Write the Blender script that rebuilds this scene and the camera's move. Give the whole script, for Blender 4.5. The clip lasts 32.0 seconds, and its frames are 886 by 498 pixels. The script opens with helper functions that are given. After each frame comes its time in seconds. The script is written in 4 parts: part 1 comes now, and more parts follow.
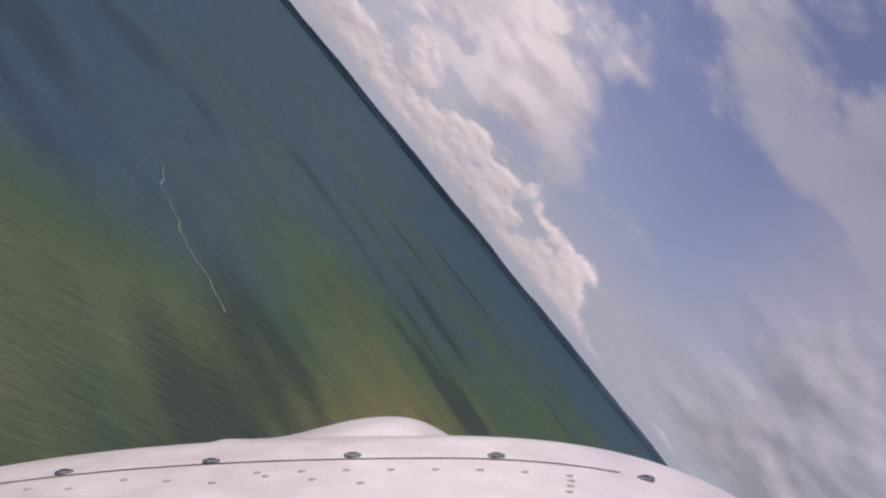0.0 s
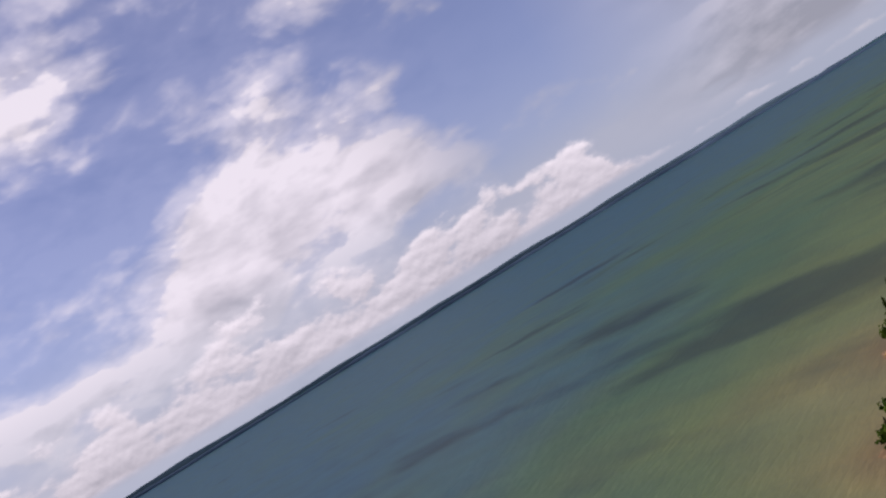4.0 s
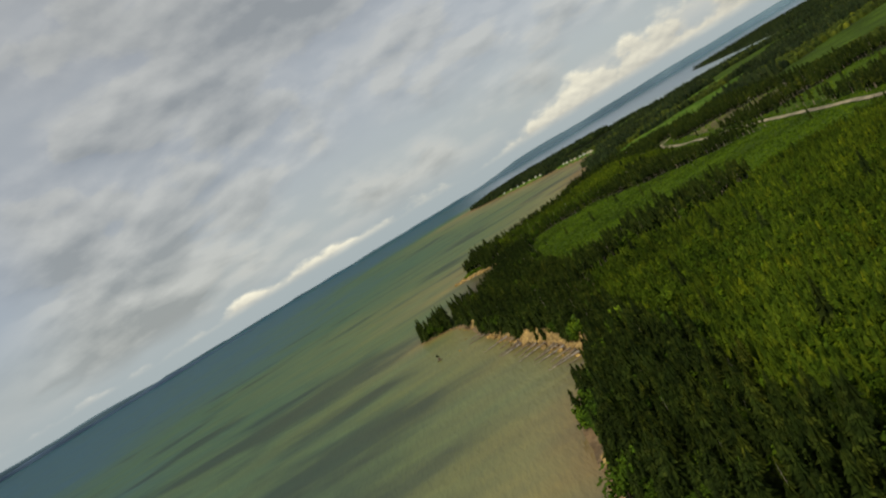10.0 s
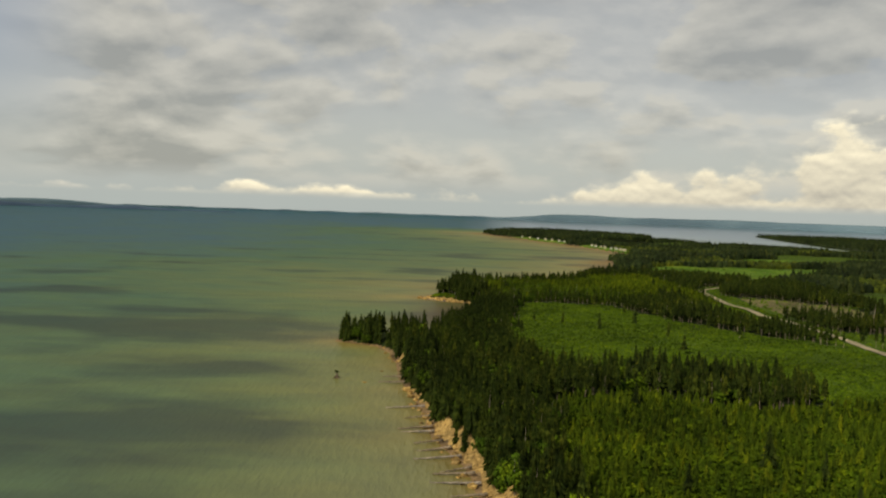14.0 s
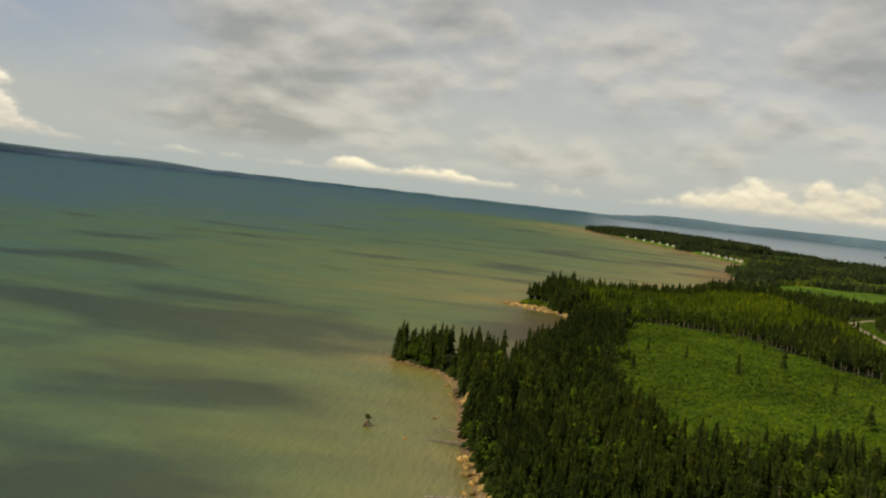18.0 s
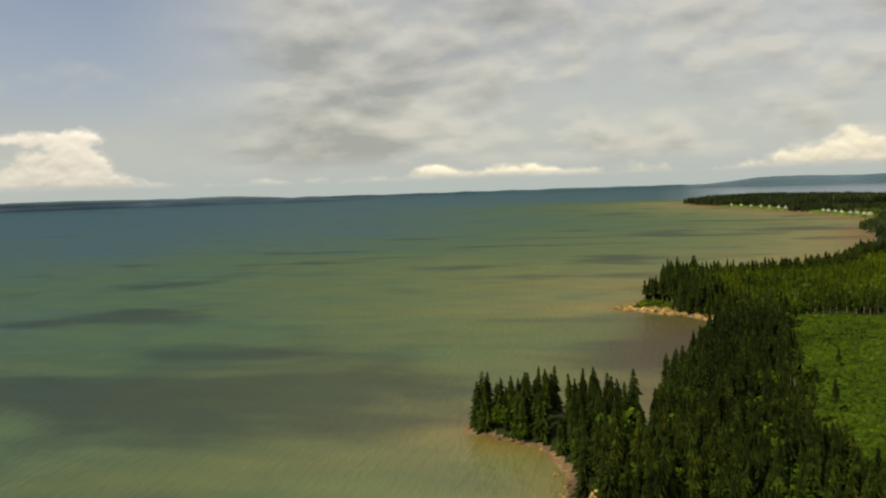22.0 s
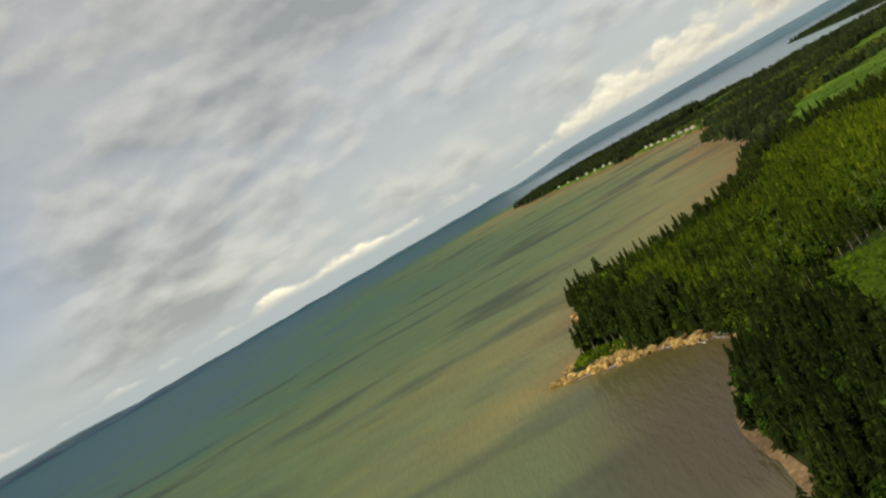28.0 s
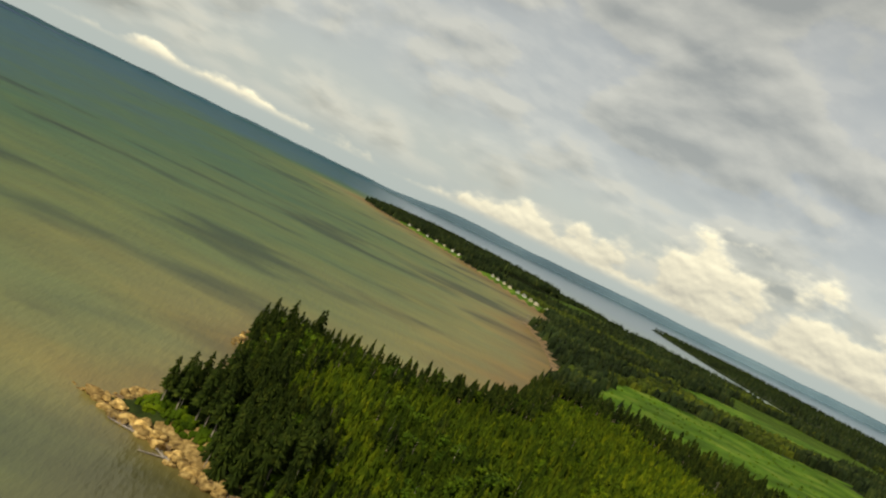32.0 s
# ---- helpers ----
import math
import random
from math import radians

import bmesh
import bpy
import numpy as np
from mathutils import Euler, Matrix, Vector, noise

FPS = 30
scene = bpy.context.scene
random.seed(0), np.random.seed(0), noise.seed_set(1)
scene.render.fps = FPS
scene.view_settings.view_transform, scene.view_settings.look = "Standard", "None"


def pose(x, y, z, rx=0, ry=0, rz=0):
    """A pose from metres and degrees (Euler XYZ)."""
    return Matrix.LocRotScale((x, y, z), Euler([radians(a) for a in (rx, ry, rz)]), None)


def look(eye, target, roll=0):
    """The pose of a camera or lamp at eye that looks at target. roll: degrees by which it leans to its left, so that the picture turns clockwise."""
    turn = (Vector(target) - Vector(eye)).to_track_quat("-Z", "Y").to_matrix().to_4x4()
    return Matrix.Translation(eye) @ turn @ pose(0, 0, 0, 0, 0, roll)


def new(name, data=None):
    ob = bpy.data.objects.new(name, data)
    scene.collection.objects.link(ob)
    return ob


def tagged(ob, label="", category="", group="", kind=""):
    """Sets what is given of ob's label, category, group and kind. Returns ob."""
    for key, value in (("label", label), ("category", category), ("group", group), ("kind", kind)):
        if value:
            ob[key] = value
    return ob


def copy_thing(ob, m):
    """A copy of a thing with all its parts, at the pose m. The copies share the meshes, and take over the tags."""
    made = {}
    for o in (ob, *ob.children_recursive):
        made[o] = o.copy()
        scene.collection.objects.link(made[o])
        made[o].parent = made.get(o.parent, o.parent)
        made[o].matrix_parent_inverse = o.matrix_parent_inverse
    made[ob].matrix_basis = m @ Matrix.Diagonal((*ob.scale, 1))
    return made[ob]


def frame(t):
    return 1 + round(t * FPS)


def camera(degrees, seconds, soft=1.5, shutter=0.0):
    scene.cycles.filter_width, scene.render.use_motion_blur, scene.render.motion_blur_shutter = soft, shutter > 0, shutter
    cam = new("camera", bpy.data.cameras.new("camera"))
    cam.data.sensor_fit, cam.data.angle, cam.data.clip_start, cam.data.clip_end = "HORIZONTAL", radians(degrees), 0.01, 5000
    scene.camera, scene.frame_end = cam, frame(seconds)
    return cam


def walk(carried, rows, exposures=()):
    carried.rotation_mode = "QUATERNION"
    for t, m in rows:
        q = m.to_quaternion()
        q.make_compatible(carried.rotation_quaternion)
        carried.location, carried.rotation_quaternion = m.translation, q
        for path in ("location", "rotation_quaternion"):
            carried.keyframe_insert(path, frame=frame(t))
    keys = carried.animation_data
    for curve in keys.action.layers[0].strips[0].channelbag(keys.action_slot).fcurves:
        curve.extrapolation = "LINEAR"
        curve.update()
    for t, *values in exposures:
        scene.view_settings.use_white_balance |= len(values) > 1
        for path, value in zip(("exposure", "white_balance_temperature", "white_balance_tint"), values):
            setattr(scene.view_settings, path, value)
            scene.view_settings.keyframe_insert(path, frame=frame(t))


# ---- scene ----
cam = camera(52.59, 32.0, 2.2)

# seconds, place, then turn to the left, tilt up and lean to the left in degrees
ROWS = [
    (0.0, 171.7, -435.0, 83.6, 41.67, -2.44, 50.83),
    (0.5, 158.7, -421.4, 83.9, 45.92, -3.53, 43.89),
    (1.0, 145.7, -407.8, 84.2, 48.97, -4.87, 30.04),
    (1.5, 132.7, -394.2, 84.5, 53.14, -3.55, 15.24),
    (2.0, 119.7, -380.6, 84.9, 55.12, -1.40, -0.24),
    (2.5, 106.9, -366.8, 85.3, 54.57, 0.89, -15.44),
    (3.0, 94.3, -352.7, 85.8, 52.35, 2.52, -25.57),
    (3.5, 82.1, -338.3, 86.3, 49.72, 3.47, -29.11),
    (4.0, 70.3, -323.3, 87.0, 45.17, 2.81, -31.54),
    (4.5, 59.1, -307.7, 87.8, 38.27, 0.91, -31.91),
    (5.0, 48.5, -291.4, 88.8, 33.45, -0.28, -35.21),
    (5.5, 38.7, -274.5, 89.9, 30.05, -0.92, -40.15),
    (6.0, 29.8, -257.2, 91.0, 27.41, -1.19, -45.48),
    (6.5, 21.9, -239.7, 91.9, 24.86, -1.23, -49.91),
    (7.0, 15.2, -222.1, 92.6, 21.73, -1.20, -52.18),
    (7.5, 9.2, -204.3, 93.1, 18.54, -0.94, -53.77),
    (8.0, 4.1, -186.3, 93.5, 14.88, -0.88, -53.47),
    (8.5, -0.1, -168.0, 93.7, 10.95, -0.99, -52.44),
    (9.0, -3.1, -149.7, 93.7, 7.06, -1.11, -49.97),
    (9.5, -4.6, -131.1, 93.6, 3.58, -1.35, -43.96),
    (10.0, -5.0, -112.4, 93.4, 1.33, -2.46, -31.12),
    (10.5, -4.8, -93.7, 93.3, -0.47, -4.36, -17.40),
    (11.0, -4.2, -74.8, 93.2, -2.38, -3.31, -6.51),
    (11.5, -3.2, -56.1, 92.9, -2.15, -2.16, -2.47),
    (12.0, -1.9, -37.4, 92.6, -1.67, -4.14, 0.20),
    (12.5, -0.9, -18.7, 92.3, -0.92, -2.02, 1.19),
    (13.0, 0.0, 0.0, 92.0, 0.00, -1.32, 1.12),
    (13.5, 1.0, 18.7, 91.8, 0.62, -2.14, 1.19),
    (14.0, 2.0, 37.4, 91.7, 1.11, -2.42, 1.98),
    (14.5, 2.8, 56.1, 91.6, 1.55, -2.38, 3.29),
    (15.0, 3.4, 74.8, 91.6, 2.04, -2.22, 4.89),
    (15.5, 3.7, 93.6, 91.6, 2.67, -2.16, 6.56),
    (16.0, 3.8, 112.4, 91.6, 3.55, -2.41, 8.07),
    (16.5, 3.5, 131.2, 91.5, 4.49, -2.72, 7.36),
    (17.0, 2.9, 150.0, 91.4, 5.39, -3.16, 7.72),
    (17.5, 2.0, 168.9, 91.1, 6.30, -3.52, 7.23),
    (18.0, 1.0, 187.6, 90.7, 7.31, -3.63, 6.45),
    (18.5, -0.3, 206.4, 90.3, 7.99, -3.91, 6.25),
    (19.0, -1.7, 225.1, 89.7, 8.49, -4.09, 6.57),
    (19.5, -3.2, 243.9, 89.1, 9.20, -4.23, 7.01),
    (20.0, -4.9, 262.8, 88.6, 9.84, -4.37, 7.60),
    (20.5, -6.6, 281.8, 88.3, 10.62, -3.93, 7.40),
    (21.0, -8.7, 300.7, 88.0, 11.31, -3.92, 5.76),
    (21.5, -10.8, 319.6, 87.7, 12.27, -3.84, 3.18),
    (22.0, -13.5, 338.2, 87.4, 13.25, -3.82, -1.91),
    (22.5, -17.0, 356.5, 87.1, 13.85, -4.15, -7.46),
    (23.0, -20.6, 374.8, 87.0, 14.12, -4.54, -7.77),
    (23.5, -23.6, 393.1, 87.0, 14.23, -3.98, -12.01),
    (24.0, -26.4, 411.4, 87.3, 14.08, -3.09, -17.44),
    (24.5, -28.7, 429.8, 87.8, 13.62, -1.93, -21.60),
    (25.0, -30.4, 448.4, 88.5, 11.77, -1.85, -22.25),
    (25.5, -31.6, 467.0, 89.2, 10.09, -1.77, -23.30),
    (26.0, -32.5, 485.6, 89.7, 8.60, -1.60, -24.80),
    (26.5, -32.9, 504.2, 90.1, 7.21, -1.41, -26.48),
    (27.0, -32.9, 522.8, 90.4, 5.86, -1.28, -28.07),
    (27.5, -32.3, 541.5, 90.6, 4.45, -1.29, -29.29),
    (28.0, -31.0, 560.2, 90.9, 2.90, -1.50, -29.88),
    (28.5, -29.1, 578.9, 91.1, 0.90, -1.86, -27.78),
    (29.0, -26.4, 597.6, 91.4, -1.08, -2.34, -28.45),
    (29.5, -23.1, 616.2, 91.4, -2.76, -2.49, -27.67),
    (30.0, -19.3, 634.8, 91.5, -4.47, -2.78, -22.78),
    (30.5, -14.7, 653.2, 91.6, -6.20, -3.36, -11.82),
    (31.0, -9.4, 671.4, 91.6, -7.74, -3.65, 2.25),
    (31.5, -4.6, 689.7, 91.5, -8.54, -2.97, 15.36),
    (32.0, -0.1, 708.0, 91.5, -7.65, -2.29, 25.92),
]


def flight_pose(x, y, z, yaw, pitch, lean):
    return pose(x, y, z, 90 + pitch, 0, yaw) @ pose(0, 0, 0, 0, 0, lean)


EXPOSURES = [(0.0, -0.36, 6450, 31), (2.0, -0.30, 6350, 30), (3.3, -0.15, 6150, 30), (4.5, -0.12, 6100, 28), (6.5, 0.18, 6200, 17), (8.5, 0.12, 6400, 12), (10.0, -0.12, 6750, 6), (12.0, -0.06, 7550, 6),
             (21.0, 0.02, 7600, 6), (24.0, 0.10, 7400, 7), (28.0, 0.08, 7100, 6), (30.0, 0.02, 7200, 5), (32.0, 0.1, 7500, 3)]
walk(cam, [(t, flight_pose(*row)) for t, *row in ROWS], EXPOSURES)


# world, sun and light ------------------------------------------------------
SUN_DIR = Vector((-0.50, -0.52, 0.69)).normalized()


def build_world():
    world = bpy.data.worlds.new("sky")
    scene.world = world
    world.use_nodes = True
    nt = world.node_tree
    nt.nodes.clear()
    add, link = nt.nodes.new, nt.links.new

    def math_node(op, a, b=None, c=None, clamp=False):
        n = add("ShaderNodeMath")
        n.operation, n.use_clamp = op, clamp
        for i, v in enumerate((a, b, c)):
            if v is None:
                continue
            if isinstance(v, (int, float)):
                n.inputs[i].default_value = v
            else:
                link(v, n.inputs[i])
        return n.outputs[0]

    def step(v, lo, hi, to_lo=0.0, to_hi=1.0):
        n = add("ShaderNodeMapRange")
        n.interpolation_type = "SMOOTHSTEP"
        link(v, n.inputs["Value"])
        for key, val in (("From Min", lo), ("From Max", hi), ("To Min", to_lo), ("To Max", to_hi)):
            n.inputs[key].default_value = val
        return n.outputs["Result"]

    def combine(x, y, z):
        n = add("ShaderNodeCombineXYZ")
        for i, v in enumerate((x, y, z)):
            if isinstance(v, (int, float)):
                n.inputs[i].default_value = v
            else:
                link(v, n.inputs[i])
        return n.outputs[0]

    def fbm(vec, scale, detail=6.0, rough=0.55, warp=0.0):
        n = add("ShaderNodeTexNoise")
        link(vec, n.inputs["Vector"])
        n.inputs["Scale"].default_value, n.inputs["Detail"].default_value = scale, detail
        n.inputs["Roughness"].default_value, n.inputs["Distortion"].default_value = rough, warp
        return n.outputs["Fac"]

    def mix(fac, a, b):
        n = add("ShaderNodeMix")
        n.data_type = "RGBA"
        for sock, v in ((n.inputs[0], fac), (n.inputs[6], a), (n.inputs[7], b)):
            if isinstance(v, (int, float)):
                sock.default_value = v
            elif isinstance(v, tuple):
                sock.default_value = (*v, 1.0)
            else:
                link(v, sock)
        return n.outputs[2]

    sky = add("ShaderNodeTexSky")
    sky.sky_type, sky.sun_disc = "NISHITA", False
    sky.sun_elevation = math.asin(SUN_DIR.z)
    sky.sun_rotation = math.atan2(SUN_DIR.x, SUN_DIR.y)
    sky.altitude, sky.air_density, sky.dust_density = 100.0, 1.1, 0.6

    coord = add("ShaderNodeTexCoord")
    split = add("ShaderNodeSeparateXYZ")
    link(coord.outputs["Generated"], split.inputs[0])
    dx, dy, dz = split.outputs
    azimuth = math_node("MULTIPLY", math_node("ARCTAN2", math_node("MULTIPLY", dx, -1.0), dy), 57.2958)   # degrees to the left of north
    elevation = math_node("MULTIPLY", math_node("ARCSINE", dz), 57.2958)

    def puffs(lift, side, scale):
        """Rounded billows over soft drifts."""
        v = combine(math_node("MULTIPLY_ADD", dx, 1.0, side), dy, math_node("MULTIPLY_ADD", dz, 2.0, lift))
        n = add("ShaderNodeTexVoronoi")
        n.feature = "SMOOTH_F1"
        n.inputs["Scale"].default_value, n.inputs["Detail"].default_value, n.inputs["Roughness"].default_value = scale * 2.3, 3.0, 0.55
        n.inputs["Smoothness"].default_value = 0.8
        bent = add("ShaderNodeVectorMath")
        bent.operation = "MULTIPLY_ADD"
        soft = add("ShaderNodeTexNoise")
        link(v, soft.inputs["Vector"])
        soft.inputs["Scale"].default_value, soft.inputs["Detail"].default_value = scale * 2.0, 4.0
        link(soft.outputs["Color"], bent.inputs[0])
        bent.inputs[1].default_value = (0.10, 0.10, 0.10)
        link(v, bent.inputs[2])
        link(bent.outputs[0], n.inputs["Vector"])
        drift = fbm(v, scale, 6.0, 0.55, 0.0)
        return math_node("ADD", math_node("MULTIPLY", drift, 0.72), math_node("MULTIPLY", math_node("SUBTRACT", 1.0, n.outputs["Distance"]), 0.26))

    n1, n2 = puffs(0.0, 0.0, 3.8), puffs(0.035, -0.012, 3.8)
    big = fbm(combine(dx, dy, math_node("MULTIPLY", dz, 2.0)), 1.9, 2.0, 0.5)
    cover = math_node("ADD", math_node("MULTIPLY_ADD", n1, 1.55, -0.275), math_node("MULTIPLY", math_node("SUBTRACT", big, 0.5), 0.30))
    # a closed deck to the north and east, open sky to the north-west
    cover = math_node("ADD", cover, step(azimuth, 6.0, 42.0, 0.40, 0.03))
    # single large clouds and gaps: azimuth, elevation, half widths, strength
    for az, el, rx, ry, much in ((16, 23, 8, 5, -0.45), (31, 14, 8, 3.5, -0.20), (35, 9.5, 8, 4, -0.22), (22, 12, 6, 4, -0.16), (27, 4.3, 3.5, 1.2, -0.20), (35, 5, 3, 2, -0.16),
                                 (64, 17, 6, 5, -0.20), (44.5, 5.4, 2.2, 1.1, -0.20), (42, 15, 6, 4, -0.12), (79, 10, 6, 3, -0.15),
                                 (51, 9.5, 9, 5.5, 0.46), (62, 5.5, 6, 2.4, 0.22), (75, 6.5, 6, 2.6, 0.22), (31, 20, 8, 2.8, 0.26), (33, 5.8, 4, 2.4, 0.26), (62, 22, 5, 3, 0.15), (28, 17, 4, 4, 0.12)):
        u = math_node("MULTIPLY", math_node("SUBTRACT", azimuth, float(az)), 1.0 / rx)
        w = math_node("MULTIPLY", math_node("SUBTRACT", elevation, float(el)), 1.0 / ry)
        far = math_node("ADD", math_node("MULTIPLY", u, u), math_node("MULTIPLY", w, w))
        cover = math_node("ADD", cover, step(far, 0.0, 2.2, much, 0.0))
    veil = step(azimuth, 32.0, 46.0, 0.80, 0.0)
    sharp = math_node("MULTIPLY", step(cover, 0.45, 0.62), math_node("SUBTRACT", 1.0, veil))
    mask = math_node("MAXIMUM", sharp, math_node("MULTIPLY", step(cover, 0.20, 1.0), veil))
    thin = math_node("MAXIMUM", step(cover, 0.30, 0.60, 0.15, 0.70), step(azimuth, 20.0, 37.0, 0.70, 0.08))
    relief = math_node("SUBTRACT", n1, n2)
    shade = math_node("ADD", math_node("MULTIPLY", relief, 3.4), 0.56)
    shade = math_node("ADD", shade, step(cover, 0.55, 1.15, 0.22, -0.22), clamp=True)
    shade = math_node("ADD", shade, step(azimuth, 30.0, 48.0, 0.0, 0.14), clamp=True)
    deck_col = mix(shade, (0.34, 0.35, 0.37), mix(step(azimuth, 38.0, 50.0), (0.62, 0.615, 0.60), (0.90, 0.88, 0.84)))
    deck_col = mix(veil, deck_col, (0.475, 0.50, 0.512))
    # rolls of soft grey cloud lying on one level, closer together towards the horizon
    def rolls(lift, scale=2.3):
        depth = math_node("ADD", math_node("MAXIMUM", dz, 0.0), 0.33 + lift)
        v = combine(math_node("DIVIDE", dx, depth), math_node("DIVIDE", dy, depth), 0.4)
        soft = fbm(v, scale, 7.0, 0.55, 0.15)
        n = add("ShaderNodeTexVoronoi")
        n.feature = "SMOOTH_F1"
        n.inputs["Scale"].default_value, n.inputs["Detail"].default_value, n.inputs["Roughness"].default_value = scale * 1.9, 2.0, 0.5
        n.inputs["Smoothness"].default_value = 0.9
        link(v, n.inputs["Vector"])
        return math_node("ADD", math_node("MULTIPLY", soft, 0.8), math_node("MULTIPLY", math_node("SUBTRACT", 0.9, n.outputs["Distance"]), 0.22))

    patchy = fbm(combine(dx, dy, math_node("MULTIPLY", dz, 2.4)), 2.4, 3.0, 0.5)
    low_a, low_b = rolls(0.0), rolls(0.014)
    lift = math_node("MULTIPLY", math_node("SUBTRACT", patchy, 0.5), 0.85)
    low_a, low_b = math_node("ADD", low_a, lift), math_node("ADD", low_b, lift)
    band = math_node("MULTIPLY", step(elevation, 0.8, 2.6), step(azimuth, 21.0, 33.0, 1.0, 0.0))
    low_mask = math_node("MULTIPLY", step(low_a, 0.27, 0.46, 0.0, 0.82), band)
    low_shade = math_node("ADD", math_node("MULTIPLY", math_node("SUBTRACT", low_a, low_b), 6.5), step(low_a, 0.33, 0.66, 0.84, 0.10), clamp=True)
    low_col = mix(low_shade, (0.30, 0.315, 0.32), (0.64, 0.64, 0.62))
    pale_band = math_node("MULTIPLY", step(elevation, 1.0, 2.5), step(elevation, 4.0, 8.5, 0.55, 0.0))

    # heaped clouds standing over the horizon
    def heaps(lift):
        return fbm(combine(math_node("MULTIPLY", azimuth, 0.24), 0.0, math_node("MULTIPLY_ADD", elevation, 0.44, lift)), 1.0, 6, 0.52, 0.0)

    heap, heap_up = heaps(0.0), heaps(0.12)
    tops = math_node("ADD", step(azimuth, -27.0, -1.0, 6.6, 1.4), step(azimuth, 26.0, 42.0, 0.0, 4.6))
    height = math_node("DIVIDE", elevation, tops)
    heap_mask = step(math_node("SUBTRACT", heap, math_node("MULTIPLY", height, 0.36)), 0.19, 0.33)
    heap_mask = math_node("MULTIPLY", heap_mask, step(elevation, 0.5, 1.1))
    lit = math_node("MULTIPLY", math_node("SUBTRACT", heap, heap_up), 2.4)
    lit = math_node("ADD", math_node("ADD", lit, 0.30), math_node("MULTIPLY", height, 0.55), clamp=True)
    heap_col = mix(lit, (0.38, 0.385, 0.39), mix(step(azimuth, 10.0, 35.0), (1.02, 0.97, 0.82), (0.95, 0.92, 0.87)))
    # pale air low over the water
    air = step(elevation, -0.2, 5.5, 0.85, 0.0)

    tint = add("ShaderNodeMix")
    tint.data_type, tint.blend_type = "RGBA", "MULTIPLY"
    tint.inputs[0].default_value = 1.0
    link(sky.outputs[0], tint.inputs[6])
    tint.inputs[7].default_value = (1.02, 0.97, 1.18, 1.0)
    sky_blue = tint.outputs[2]
    clear = add("ShaderNodeBackground")
    # the open sky leans to violet
    link(mix(air, sky_blue, (5.2, 6.2, 7.4)), clear.inputs[0])
    clear.inputs[1].default_value = 0.085
    cloud = add("ShaderNodeBackground")
    pale = mix(air, mix(pale_band, deck_col, (0.48, 0.53, 0.55)), (0.41, 0.48, 0.52))
    pale = mix(low_mask, pale, low_col)
    link(mix(heap_mask, pale, heap_col), cloud.inputs[0])
    cloud.inputs[1].default_value = 1.0
    fac = math_node("MAXIMUM", math_node("MAXIMUM", math_node("MAXIMUM", mask, thin), low_mask), math_node("MAXIMUM", heap_mask, air))
    mixer = add("ShaderNodeMixShader")
    link(fac, mixer.inputs[0])
    link(clear.outputs[0], mixer.inputs[1])
    link(cloud.outputs[0], mixer.inputs[2])
    out = add("ShaderNodeOutputWorld")
    link(mixer.outputs[0], out.inputs[0])


build_world()
lamp = bpy.data.lights.new("sun", "SUN")
lamp.energy, lamp.angle, lamp.color = 3.4, radians(0.6), (1.0, 0.93, 0.80)
sun = new("sun", lamp)
sun.matrix_world = look((0, 0, 900), Vector((0, 0, 900)) - SUN_DIR)


# materials ------------------------------------------------------------------
def material(name, rough=0.8, spec=0.3):
    mat = bpy.data.materials.new(name)
    mat.use_nodes = True
    nt = mat.node_tree
    bsdf = nt.nodes["Principled BSDF"]
    bsdf.inputs["Roughness"].default_value = rough
    bsdf.inputs["Specular IOR Level"].default_value = spec
    return mat, nt, bsdf


def noise_node(nt, scale, detail=4.0, rough=0.55, stretch=(1, 1, 1), turn=0.0):
    geo = nt.nodes.new("ShaderNodeNewGeometry")
    mapping = nt.nodes.new("ShaderNodeMapping")
    mapping.inputs["Scale"].default_value = stretch
    mapping.inputs["Rotation"].default_value = (0, 0, turn)
    nt.links.new(geo.outputs["Position"], mapping.inputs["Vector"])
    n = nt.nodes.new("ShaderNodeTexNoise")
    n.inputs["Scale"].default_value, n.inputs["Detail"].default_value, n.inputs["Roughness"].default_value = scale, detail, rough
    nt.links.new(mapping.outputs[0], n.inputs["Vector"])
    return n.outputs["Fac"]


def ramp(nt, fac, stops):
    n = nt.nodes.new("ShaderNodeValToRGB")
    while len(n.color_ramp.elements) < len(stops):
        n.color_ramp.elements.new(0.5)
    for e, (p, c) in zip(n.color_ramp.elements, stops):
        e.position, e.color = p, (*c, 1.0)
    if fac is not None:
        nt.links.new(fac, n.inputs[0])
    return n.outputs[0]


def blend(nt, fac, a, b, how="MIX"):
    n = nt.nodes.new("ShaderNodeMix")
    n.data_type, n.blend_type = "RGBA", how
    for sock, v in ((n.inputs[0], fac), (n.inputs[6], a), (n.inputs[7], b)):
        if isinstance(v, (int, float)):
            sock.default_value = v
        elif isinstance(v, tuple):
            sock.default_value = (*v, 1.0)
        else:
            nt.links.new(v, sock)
    return n.outputs[2]


def bump(nt, bsdf, fac, strength, distance):
    n = nt.nodes.new("ShaderNodeBump")
    n.inputs["Strength"].default_value, n.inputs["Distance"].default_value = strength, distance
    nt.links.new(fac, n.inputs["Height"])
    nt.links.new(n.outputs[0], bsdf.inputs["Normal"])


